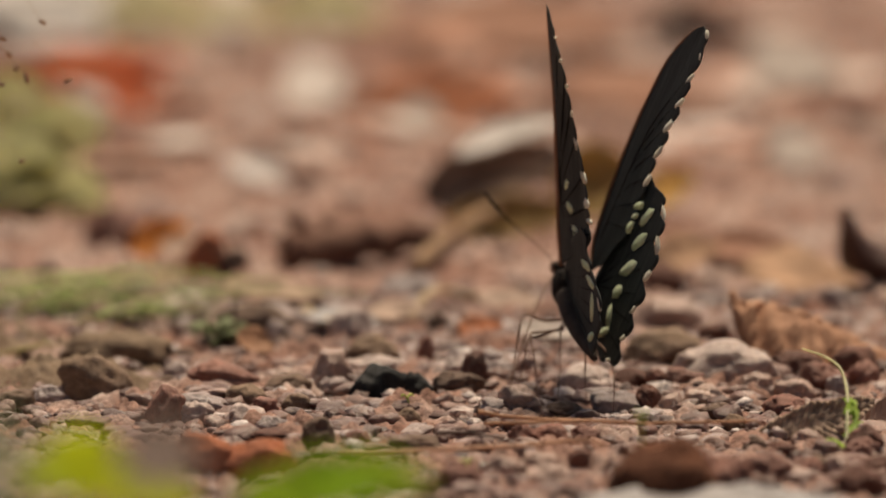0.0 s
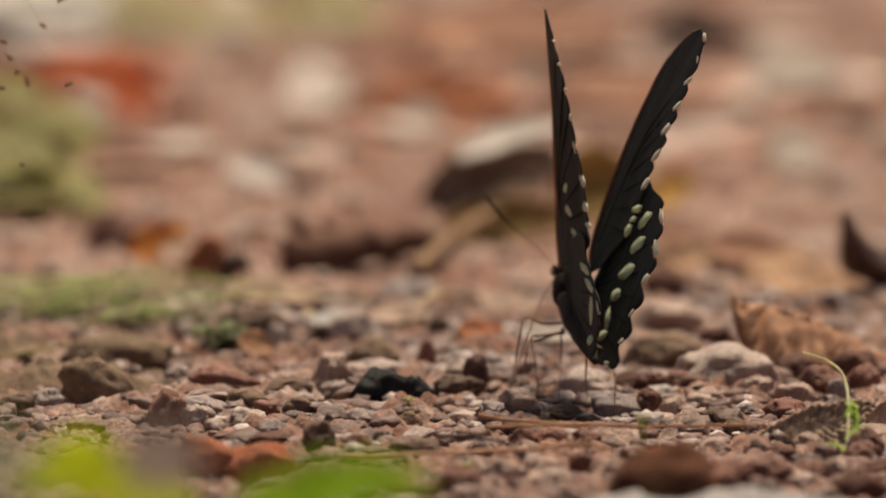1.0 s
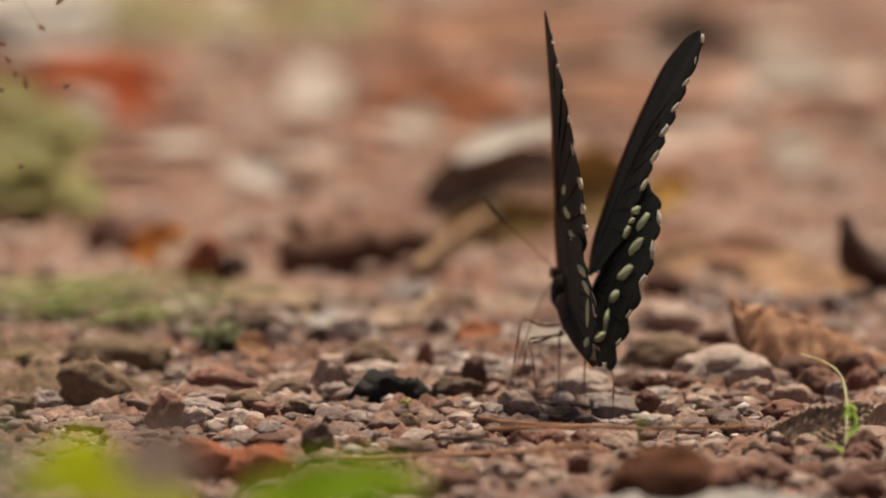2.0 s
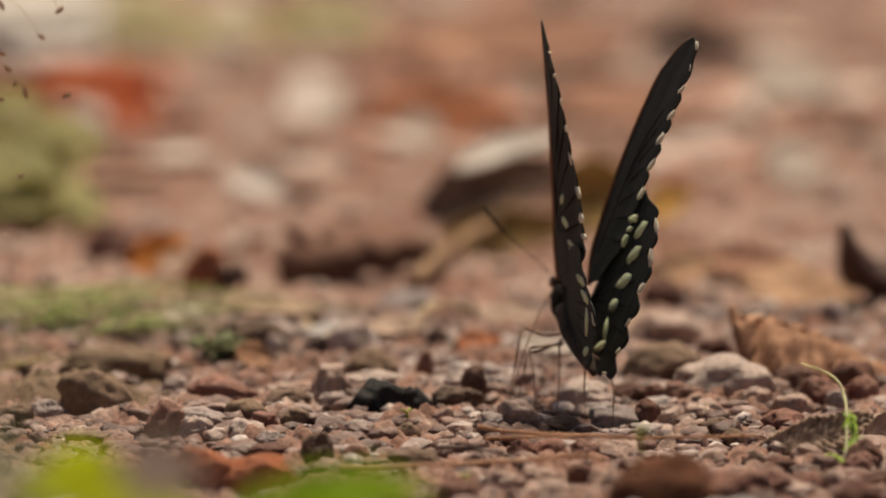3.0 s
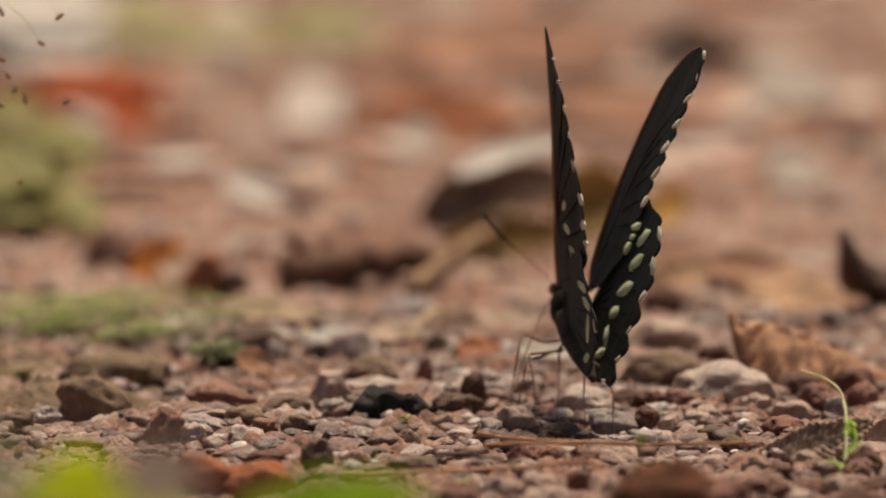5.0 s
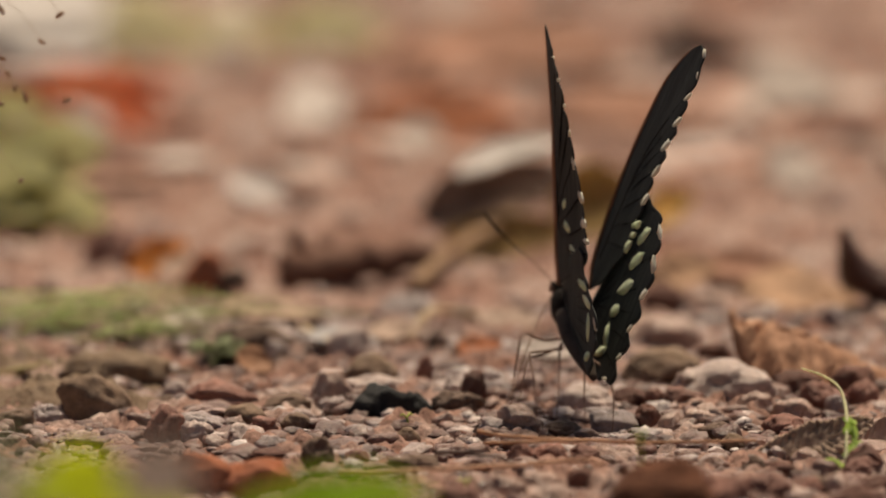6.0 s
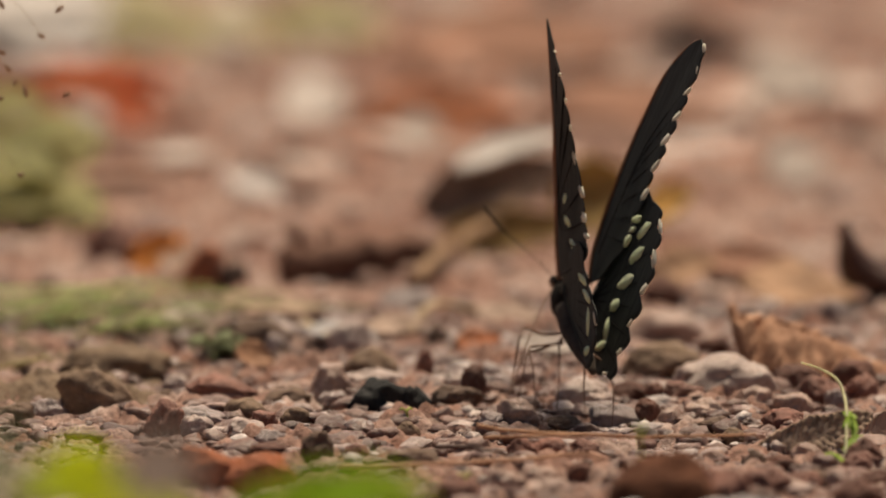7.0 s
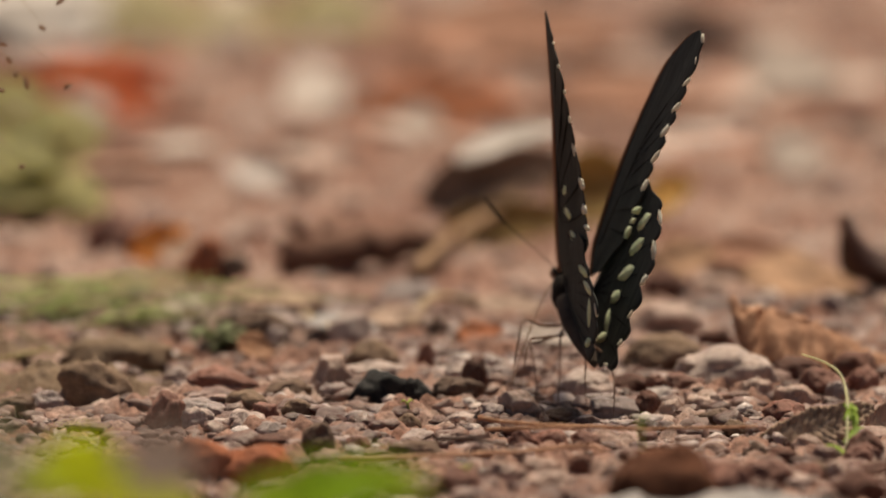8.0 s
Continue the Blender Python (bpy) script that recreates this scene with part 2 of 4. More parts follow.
def tube(bm, points, radii, sides=7, flat=1.0):
    """A tapered round rod along the points."""
    rings = []
    n = len(points)
    for i, q in enumerate(points):
        q = Vector(q)
        d = (Vector(points[min(i + 1, n - 1)]) - Vector(points[max(i - 1, 0)])).normalized()
        a = d.cross(Vector((0, 0, 1)) if abs(d.z) < 0.9 else Vector((1, 0, 0))).normalized()
        b = a.cross(d)
        r = radii[i] if isinstance(radii, (list, tuple)) else radii
        rings.append([bm.verts.new(q + a * (r * math.cos(s)) + b * (r * flat * math.sin(s)))
                      for s in (math.tau * j / sides for j in range(sides))])
    for r0, r1 in zip(rings, rings[1:]):
        for j in range(sides):
            bm.faces.new((r0[j], r0[(j + 1) % sides], r1[(j + 1) % sides], r1[j]))
    bm.faces.new(rings[0][::-1])
    bm.faces.new(rings[-1])
    bmesh.ops.recalc_face_normals(bm, faces=bm.faces)
    return bm


def rod(points, radii, n=12, sides=7, flat=1.0):
    line = smooth_line(points, n)
    if isinstance(radii, (list, tuple)):
        last = len(radii) - 1
        rr = []
        for i in range(n + 1):
            f = i / n * last
            k = min(int(f), last - 1)
            rr.append(radii[k] + (radii[k + 1] - radii[k]) * (f - k))
    else:
        rr = [radii] * (n + 1)
    return tube(bmesh.new(), line, rr, sides, flat)


def egg(rx, ry, rz, m=None, rough=0.0, sub=3):
    bm = bmesh.new()
    bmesh.ops.create_icosphere(bm, subdivisions=sub, radius=1)
    for v in bm.verts:
        f = 1 + rough * noise.noise(v.co * 3.1)
        v.co = Vector((v.co.x * rx, v.co.y * ry, v.co.z * rz)) * f
    if m is not None:
        bm.transform(m)
    return bm


def sheet(grid, thick):
    """A closed shell of even thickness on a grid of points."""
    rows, cols = len(grid), len(grid[0])
    bm = bmesh.new()
    normal = [[None] * cols for _ in range(rows)]
    for i in range(rows):
        for j in range(cols):
            du = Vector(grid[min(i + 1, rows - 1)][j]) - Vector(grid[max(i - 1, 0)][j])
            dv = Vector(grid[i][min(j + 1, cols - 1)]) - Vector(grid[i][max(j - 1, 0)])
            n = du.cross(dv)
            normal[i][j] = n.normalized() if n.length > 1e-12 else Vector((0, 0, 1))
    up = [[bm.verts.new(Vector(grid[i][j]) + normal[i][j] * thick / 2) for j in range(cols)] for i in range(rows)]
    dn = [[bm.verts.new(Vector(grid[i][j]) - normal[i][j] * thick / 2) for j in range(cols)] for i in range(rows)]
    for i in range(rows - 1):
        for j in range(cols - 1):
            bm.faces.new((up[i][j], up[i + 1][j], up[i + 1][j + 1], up[i][j + 1]))
            bm.faces.new((dn[i][j], dn[i][j + 1], dn[i + 1][j + 1], dn[i + 1][j]))
    for i in range(rows - 1):
        bm.faces.new((up[i][0], dn[i][0], dn[i + 1][0], up[i + 1][0]))
        bm.faces.new((up[i][-1], up[i + 1][-1], dn[i + 1][-1], dn[i][-1]))
    for j in range(cols - 1):
        bm.faces.new((up[0][j], up[0][j + 1], dn[0][j + 1], dn[0][j]))
        bm.faces.new((up[-1][j], dn[-1][j], dn[-1][j + 1], up[-1][j + 1]))
    return bm


# ---- the ground: one sheet from under the camera to the horizon ----
def lie(x, y):
    """Height of the bare earth."""
    z = 0.0016 * noise.noise(Vector((x * 38, y * 30, 0.3))) + 0.0009 * noise.noise(Vector((x * 120, y * 100, 4.1)))
    far = max(0.0, y - 0.25)
    z += min(far, 2.0) * 0.016 * noise.noise(Vector((x * 14, y * 9, 7.7)))
    return z


def crust(x, y):
    """Nodules of packed laterite and grit on the bare earth."""
    some = 0.5 + 0.9 * noise.noise(Vector((x * 60, y * 45, 9.0)))
    near = noise.voronoi(Vector((x * 150, y * 150, 0.0)))[0][0]
    small = noise.voronoi(Vector((x * 330, y * 330, 5.0)))[0][0]
    z = 0.0036 * max(0.0, some) * max(0.0, 1 - 2.4 * near * near) + 0.0015 * max(0.0, 1 - 2.2 * small * small)
    z *= 1 - 0.75 * math.exp(-((x - 0.025) / 0.009) ** 2 - ((y + 0.001) / 0.013) ** 2)  # a smoother patch under the butterfly
    return z - 0.0011 + 0.0006 * noise.noise(Vector((x * 900, y * 900, 1.0)))


def spaced(*stretches):
    out = []
    for a, b, n in stretches:
        out += [a + (b - a) * i / n for i in range(n)]
    return out + [stretches[-1][1]]


xs = spaced((-400, -20, 6), (-20, -1, 8), (-1, -0.13, 17), (-0.13, -0.1, 30), (-0.1, 0.1, 400), (0.1, 0.13, 30), (0.13, 1, 17), (1, 20, 8), (20, 400, 6))
ys = spaced((-300, -20, 5), (-20, -1.6, 8), (-1.6, -0.14, 30), (-0.14, 0.14, 330), (0.14, 0.8, 330), (0.8, 3, 20), (3, 30, 10), (30, 900, 10))


def ground():
    verts = []
    for y in ys:
        for x in xs:
            z = lie(x, y)
            if abs(x) < 0.152 and -0.145 < y < 0.82:
                z += crust(x, y)
            verts.append((x, y, z))
    w = len(xs)
    faces = [(j * w + i, j * w + i + 1, (j + 1) * w + i + 1, (j + 1) * w + i) for j in range(len(ys) - 1) for i in range(w - 1)]
    me = bpy.data.meshes.new("ground")
    me.from_pydata(verts, [], faces)
    ob = dressed(new("ground", me), earth)
    tagged(ob, "dry red-brown laterite earth of a gravel path", "ground", kind="structure")


ground()


# ---- a bank of soil beside the path ----
def bank(x0, x1, y0, y1, high, mat, label, seed):
    """A low lumpy bank of crumbled soil that runs out into the ground on all sides."""
    w, d = 150, 110
    verts = []
    for j in range(d + 1):
        for i in range(w + 1):
            u, v = i / w, j / d
            x, y = (x0 + (x1 - x0) * u) * MM, (y0 + (y1 - y0) * v) * MM
            edge = min(1.0, 3.2 * min(u + 0.35, 1 - u), 4.0 * min(v, 1 - v)) + 0.3 * noise.noise(Vector((x * 60, y * 60, seed)))
            swell = 0.5 + 0.75 * noise.noise(Vector((x * 42, y * 34, seed + 2))) + 0.7 * noise.noise(Vector((x * 110, y * 90, seed + 4)))
            grit = 0.4 * abs(noise.noise(Vector((x * 240, y * 200, seed)))) + 0.22 * noise.noise(Vector((x * 520, y * 480, seed))) + 0.08 * noise.noise(Vector((x * 900, y * 900, seed)))
            verts.append((x, y, lie(x, y) - 0.0014 + (high * max(0.0, edge) * (swell + grit)) * MM))
    faces = [(j * (w + 1) + i, j * (w + 1) + i + 1, (j + 1) * (w + 1) + i + 1, (j + 1) * (w + 1) + i) for j in range(d) for i in range(w)]
    me = bpy.data.meshes.new("soil_bank")
    me.from_pydata(verts, [], faces)
    tagged(dressed(new("soil_bank", me), mat), label, "soil", kind="stuff")


soil = mineral("olive-brown soil", [(0.0, (0.17, 0.108, 0.066)), (1.0, (0.2, 0.125, 0.076))], rough=0.9, dust=(0.29, 0.205, 0.14), dusty=0.5)
bank(-125, -48, -2, 98, 7.4, soil, "low bank of olive-brown crumbled soil at the path's edge", 3)


# ---- stones ----
def boulder(seed, sub=4, lumps=0.4, cuts=11, deep=0.55):
    """A worn stone of unit radius: lumpy, with a few flattened sides."""
    rnd = random.Random(seed)
    off = Vector((rnd.uniform(-50, 50), rnd.uniform(-50, 50), rnd.uniform(-50, 50)))
    bm = bmesh.new()
    bmesh.ops.create_icosphere(bm, subdivisions=sub, radius=1)
    planes = []
    for _ in range(cuts):
        d = Vector((rnd.gauss(0, 1), rnd.gauss(0, 1), rnd.gauss(0, 0.8))).normalized()
        planes.append((d, rnd.uniform(deep, 0.86)))
    for v in bm.verts:
        q = v.co.copy()
        r = 1 + lumps * noise.noise(q * 1.2 + off) + lumps * 0.5 * noise.noise(q * 2.7 + off)
        if sub > 2:
            r += lumps * 0.3 * noise.noise(q * 6 + off)
        if sub > 3:
            r += lumps * 0.28 * noise.noise(q * 11 + off) - 0.05 * max(0.0, noise.noise(q * 22 + off))
        q *= r
        for d, h in planes:
            over = q.dot(d) - h
            if over > 0:
                q -= d * over * 0.9
        v.co = q
    me = bpy.data.meshes.new("stone")
    bm.to_mesh(me)
    bm.free()
    return me


taken = []


def stone(x, y, w, h, mat, seed, label, turn=0, tilt=0, deep=0.8, group=""):
    """A stone of visible width w and height h (millimetres) whose front edge meets the ground at x, y."""
    if mat in (dark_clod, rust, soil):
        me = boulder(seed, 4, 0.23, 0)
    elif mat is clod:
        me = boulder(seed, 4, 0.3, 1, 0.8)
    elif mat is black:
        me = boulder(seed, 4, 0.36, 1, 0.8)
    elif mat is pale:
        me = boulder(seed, 4, 0.3, 0)
    elif mat is olive:
        me = boulder(seed, 4, 0.22, 0)
    else:
        me = boulder(seed, 4, 0.36, 2, 0.8)
    ob = dressed(new("stone", me), mat)
    r = w / 2 * MM
    cy = y * MM + r * deep
    cx = x * MM
    high = max(0.45 * h * MM, h * MM - 0.17 * r * deep)
    most = [max(abs(v.co[k]) for v in me.vertices) for k in range(3)]
    ob.matrix_world = pose(cx, cy, high * 0.25 + lie(cx, cy), 0, tilt, turn) @ Matrix.Diagonal((1.14 * r / most[0], 1.1 * r * deep / most[1], 0.9 * high / most[2], 1))
    taken.append((cx, cy, r))
    return tagged(ob, label, "stone", group)


for row in [
    (-67.7, 4.8, 14.6, 7.4, olive, 11, "dark olive-brown stone leaning on gravel", 0, 26, 0.6),
    (-76.5, -1.8, 5.9, 3.8, grey, 12, "dark grey small stone on the gravel", 0, 0, 0.8),
    (-82.2, -6.8, 6.8, 3.8, brown, 301, "brown earthy stone at the path's edge", 0, 0, 0.8),
    (-77.8, 21.3, 6.2, 3.0, brown, 302, "small brown stone behind a darker one", 0, 0, 0.8),
    (-52.8, -19.2, 8.2, 6.4, red, 13, "rough red-brown stone standing on the gravel", 30, 16, 0.8),
    (-55.2, 14.8, 6.0, 2.7, brown, 303, "small dark stone with a pale rim", 0, 0, 0.8),
    (-51.2, 25.2, 5.6, 2.3, grey, 304, "thin dark grey stone chip", 0, 8, 0.7),
    (-52.1, 53.1, 6.1, 2.3, brown, 305, "small dark stone behind pale chips", 0, 0, 0.7),
    (-52.5, 33.1, 5.6, 3.4, pale, 306, "pale pinkish stone behind dark chips", 0, 0, 0.8),
    (-43.0, 14.8, 13.2, 4.7, red, 15, "long reddish wedge of stone", 0, 14, 0.6),
    (-46.5, -15.5, 10.2, 4.2, grey, 16, "flat greyish stone among pebbles", 0, 6, 0.8),
    (-46.9, -21.7, 6.1, 3.9, pale, 307, "pale pitted stone beside a red one", 0, 0, 0.7),
]:
    stone(*row, group="stones on the path")
for row in [
    (-37.8, -26.6, 8.0, 4.1, pale, 17, "pale domed stone among gravel", 0, 0, 0.9),
    (-34.0, -19.2, 5.3, 4.2, red, 18, "round reddish pebble on the path", 0, 0, 0.9),
    (-38.2, -5.5, 7.9, 4.0, olive, 308, "rounded olive-grey pebble on the path", 0, 0, 0.8),
    (-28.3, -10.5, 5.2, 3.3, olive, 309, "small olive-brown pebble on the path", 0, 0, 0.8),
    # one stone made as two: shaded front coloured dark, lit top pale pink
    (-30.0, 8.4, 8.8, 3.3, brown, 310, "dark stone for the shaded front of a pale-topped one", 0, 0, 0.7),
    (-30.0, 16.1, 7.8, 3.8, pink, 311, "pale pink stone for the lit top of a dark one", 0, 8, 0.7),
    (-22.2, 14.8, 8.6, 7.6, pink, 19, "rounded pink stone on the path", 0, 0, 0.9),
    # shaded side of the rounded pink stone, added as a dark piece
    (-20.8, 16.1, 5.3, 5.4, clod, 312, "dark red stone for the pink stone's shaded side", 0, -10, 0.9),
    (-21.4, 11.0, 6.2, 2.9, grey, 20, "small flat grey stone beside a pink one", 0, 0, 0.8),
    (-12.6, 4.6, 11.7, 6.5, black, 21, "black charcoal-like stone on pale gravel", 0, 4, 0.8),
    (-5.2, 5.2, 5.9, 5.1, black, 22, "small black stone beside a larger one", 0, 0, 0.9),
    (-13.6, 25.2, 13.8, 4.3, pale, 313, "pale pinkish stone behind a black one", 0, 0, 0.6),
]:
    stone(*row, group="stones on the path")
for row in [
    (-16.2, -15.5, 5.9, 3.1, grey, 47, "dark grey pebble on the path", 0, 0, 0.8),
    (-10.9, -5.5, 6.6, 2.4, grey, 314, "flat grey pebble beside a black stone", 0, 0, 0.8),
    (-6.6, -19.2, 4.5, 3.3, olive, 315, "olive-brown round pebble on the path", 0, 0, 0.9),
    (-32.5, -35.1, 5.5, 3.0, grey, 316, "greyish pebble in front of a dome", 0, 0, 0.8),
    (-32.3, -45.9, 8.5, 2.4, clod, 317, "flat dark red stone among clods", 0, 0, 0.8),
    (-16.0, -49.4, 4.5, 3.0, red, 318, "small red-brown pebble among pale gravel", 0, 0, 0.8),
    (-23.4, -53.0, 5.8, 5.4, brown, 48, "dark brown pointed clod in front", 0, 0, 0.8),
    (-4.5, -53.0, 10.8, 3.9, brown, 49, "long dark brown stone beside a twig", 0, 0, 0.6),
    (-13.9, 39.7, 10.8, 5.7, olive, 31, "olive-brown stone behind the gravel", 0, 0, 0.8),
    (-65.3, 42.0, 21.3, 7.4, soil, 131, "broad olive-brown stone behind the gravel", 0, 0, 0.75),
]:
    stone(*row, group="stones on the path")
for row in [
    (-3.4, 46.4, 3.6, 5.0, red, 32, "pointed reddish stone behind the gravel", 0, 0, 0.9),
    (3.3, 8.4, 10.1, 4.2, brown, 23, "dark brown stone on the path", 0, 0, 0.7),
    (6.4, 20.0, 5.3, 6.1, clod, 24, "dark reddish stone behind a brown one", 0, 0, 0.9),
    (2.3, 27.8, 4.7, 4.1, pale, 319, "pale chip between dark stones", 0, 0, 0.8),
    (11.4, 30.4, 5.8, 2.9, grey, 148, "grey stone chip on the path", 0, 0, 0.8),
    (14.6, -9.3, 8.3, 5.1, pink, 46, "pinkish pebble by the butterfly's feet", 0, 12, 0.8),
    (9.3, -10.5, 5.0, 2.9, grey, 320, "small dark grey wedge of stone", 0, -14, 0.8),
    (23.7, -13.7, 7.2, 2.9, brown, 234, "dark flat stone under the butterfly", 0, 0, 0.8),
    (29.7, 4.6, 8.4, 3.6, grey, 149, "pale grey stone under the wing tips", 0, -8, 0.7),
    (33.4, -4.3, 8.7, 3.8, grey, 35, "grey stone under the butterfly wings", 0, 0, 0.8),
    (39.9, -3.0, 5.0, 4.7, clod, 36, "dark red-brown pebble below the wings", 0, 0, 0.9),
    (36.8, 21.3, 7.3, 3.6, clod, 40, "dark flat stone behind the wings", 0, 0, 0.8),
]:
    stone(*row, group="stones on the path")
for row in [
    (27.9, 13.5, 11.1, 5.6, pale, 147, "flat pale stone below the butterfly", 0, 0, 0.8),
    (17.4, 25.2, 4.9, 1.8, red, 321, "thin reddish chip between the legs", 0, 0, 0.8),
    (55.2, 16.1, 20.0, 8.3, pale, 339, "large pale domed stone", 0, 0, 0.7),
    (48.2, 16.1, 11.3, 4.0, red, 42, "flat dark red stone before a pale one", 0, 0, 0.7),
    (60.6, 20.0, 8.4, 4.3, clod, 39, "dark brown stone before a pale stone", 0, 0, 0.7),
    (55.2, 59.9, 7.3, 6.5, clod, 38, "dark reddish stone behind a pale stone", 0, -15, 0.9),
    (44.1, 42.4, 15.0, 7.6, olive, 41, "broad olive-brown stone on the path", 0, -6, 0.7),
    (46.7, 82.1, 14.3, 7.5, pink, 322, "flat pinkish-grey stone behind the wings", 0, 4, 0.8),
    (50.0, -4.3, 7.7, 4.0, pink, 43, "small flat pink stone on the gravel", 0, 0, 0.8),
    (52.9, -16.8, 6.9, 3.1, brown, 44, "dark small stone on the gravel", 0, 0, 0.8),
    (60.9, 5.8, 7.7, 4.7, pink, 323, "pale pink arched stone on the gravel", 0, -14, 0.8),
    (67.7, -0.5, 8.3, 4.9, pink, 324, "pinkish stone beside a dark one", 0, 10, 0.8),
]:
    stone(*row, group="stones on the path")
for row in [
    (65.4, -15.5, 8.0, 4.6, red, 45, "red-brown stone beside a grey leaf", 0, 0, 0.8),
    (44.3, -5.5, 4.8, 3.8, pink, 325, "small pinkish pebble on the gravel", 0, 0, 0.8),
    (41.8, 20.0, 4.4, 3.8, red, 326, "small red pebble below the wings", 0, 0, 0.8),
    (15.0, -43.5, 5.3, 3.7, red, 53, "dark red pebble between twigs", 0, 0, 0.8),
    (20.4, -43.5, 6.4, 3.9, red, 327, "rounded red-brown pebble between twigs", 0, 0, 0.8),
    (26.9, -41.1, 5.1, 2.6, red, 54, "small red-brown pebble between twigs", 0, 0, 0.8),
    (11.0, -78.4, 8.3, 4.6, pink, 55, "pale pink stone in front", 0, 0, 0.8),
    (17.3, -73.9, 8.3, 4.2, pink, 328, "pinkish stone beside a pale one", 0, 0, 0.8),
    (25.3, -70.4, 4.6, 3.4, clod, 329, "dark red pebble in front", 0, 0, 0.8),
    (7.4, -69.3, 1.9, 1.9, white, 76, "small white pebble on the gravel", 0, 0, 0.8),
    (3.2, -95.3, 7.2, 5.0, red, 330, "red-brown stone close in front", 0, 0, 0.8),
    (19.2, -89.7, 8.3, 4.2, pink, 331, "pale pink stone close in front", 0, 0, 0.8),
]:
    stone(*row, group="stones on the path")
for row in [
    (59.1, -81.8, 9.6, 5.0, red, 58, "reddish stone in front of gravel", 0, 0, 0.7),
    (66.8, -76.1, 6.7, 3.6, red, 332, "reddish flat stone in front of gravel", 0, -8, 0.8),
    (72.7, -73.9, 4.4, 4.4, pink, 333, "pale pinkish pebble by a seedling", 0, 0, 0.9),
    (75.8, -99.7, 9.0, 5.4, clod, 77, "dark clod beside a bleached leaf", 0, -10, 0.8),
    (79.0, -55.3, 6.8, 5.4, clod, 59, "reddish stone beside a seedling", 0, 0, 0.8),
    (69.9, 30.4, 9.6, 5.0, clod, 73, "dark brown stone below a pleated leaf", 0, 8, 0.8),
    (74.9, 16.1, 8.9, 5.2, red, 74, "red-brown stone below a pleated leaf", 0, 0, 0.8),
    (82.0, 33.1, 9.0, 7.0, clod, 75, "large dark stone before a pleated leaf", 0, 10, 0.8),
    (82.9, 20.0, 6.7, 5.0, red, 60, "reddish stone below a curled leaf", 0, 0, 0.8),
    (77.1, 12.2, 4.4, 3.6, grey, 61, "pale lilac-grey pebble by a seedling", 0, 0, 0.8),
]:
    stone(*row, group="stones on the path")
for row in [
    (-38.2, 76.5, 15.7, 6.1, brown, 62, "long dark flat stone behind the gravel", 0, 0, 0.4),
    (-33.7, 73.7, 4.8, 3.5, pale, 33, "small pale stone behind dark one", 0, 0, 0.8),
    (-31.4, 64.1, 7.1, 2.8, brown, 334, "dark stone below a pale one", 0, 0, 0.7),
    (-18.4, 72.3, 9.2, 6.3, pale, 335, "broad pale stone behind the gravel", 0, 0, 0.8),
    # the next two dark stones stand in for shaded pits in the ground
    (-1.2, 83.5, 4.2, 4.0, brown, 336, "small dark stone standing in for a shaded pit", 0, 0, 0.9),
    (4.5, 77.9, 4.4, 3.3, brown, 337, "small dark round stone in place of a shaded pit", 0, 0, 0.9),
    (-71.8, 198.2, 17.6, 9.1, red, 63, "red-brown stone beside an orange leaf", 0, -16, 0.7),
    (-50.9, 147.9, 9.4, 9.5, rust, 64, "dark red-brown stone behind", 0, 14, 0.8),
    (-45.2, 146.4, 7.7, 7.8, brown, 338, "greyish-brown stone beside a red-brown one", 0, 0, 0.8),
    (-7.6, 131.4, 14.3, 4.6, grey, 65, "grey stone behind on the path", 0, 0, 0.6),
    (46.7, 134.3, 8.4, 7.0, clod, 70, "dark pointed stone behind the wings", 0, 0, 0.8),
    (81.6, 110.7, 6.6, 4.8, grey, 71, "pale lilac-grey stone behind a curled leaf", 0, 0, 0.8),
]:
    stone(*row, group="stones on the path")

for row in [
    (40.2, -124.0, 22.0, 14.4, dark_clod, 59, "large dark brown clod in front", 0, 12, 0.8),
    (49.6, -119.0, 13.0, 11.0, red, 57, "red-brown earthy clod beside a darker one", 0, 8, 0.6),
    (-34.5, -76.0, 13.5, 6.4, rust, 50, "rust-red earth clod in front", 0, 0, 0.6),
    (-44.8, -76.0, 11.0, 7.6, rust, 51, "orange-brown earth clod in front", 0, 0, 0.6),
]:
    stone(*row, group="stones on the path")

for row in [
    (63.4, -56.5, 6.6, 3.2, clod, 401, "dark red chunk of laterite in front", 0, 0, 0.8),
    (69.2, -73.9, 7.3, 3.6, brown, 402, "dark brown chunk of laterite in front", 0, 0, 0.8),
    (78.6, -58.8, 7.0, 3.6, red, 403, "red-brown chunk of laterite in front", 0, 0, 0.8),
    (74.2, -37.5, 4.9, 2.6, red, 404, "small red-brown chunk of laterite in front", 0, 0, 0.8),
    (58.7, -51.8, 4.7, 3.2, brown, 405, "small dark chunk of laterite in front", 0, 0, 0.8),
    (68.8, -43.5, 5.5, 2.8, pink, 406, "pinkish chunk of laterite in front", 0, 0, 0.8),
    (80.5, -73.9, 6.3, 3.1, clod, 407, "dark reddish chunk of laterite in front", 0, 0, 0.8),
    (55.6, -25.4, 4.3, 2.6, olive, 408, "small olive-brown chunk of laterite in front", 0, 0, 0.8),
    (65.7, -29.0, 4.3, 2.6, red, 409, "small reddish chunk of laterite in front", 0, 0, 0.8),
]:
    stone(*row, group="stones on the path")

rng = random.Random(5)
taken += [(0.03 + 0.01 * i, -0.137, 0.012) for i in range(5)]
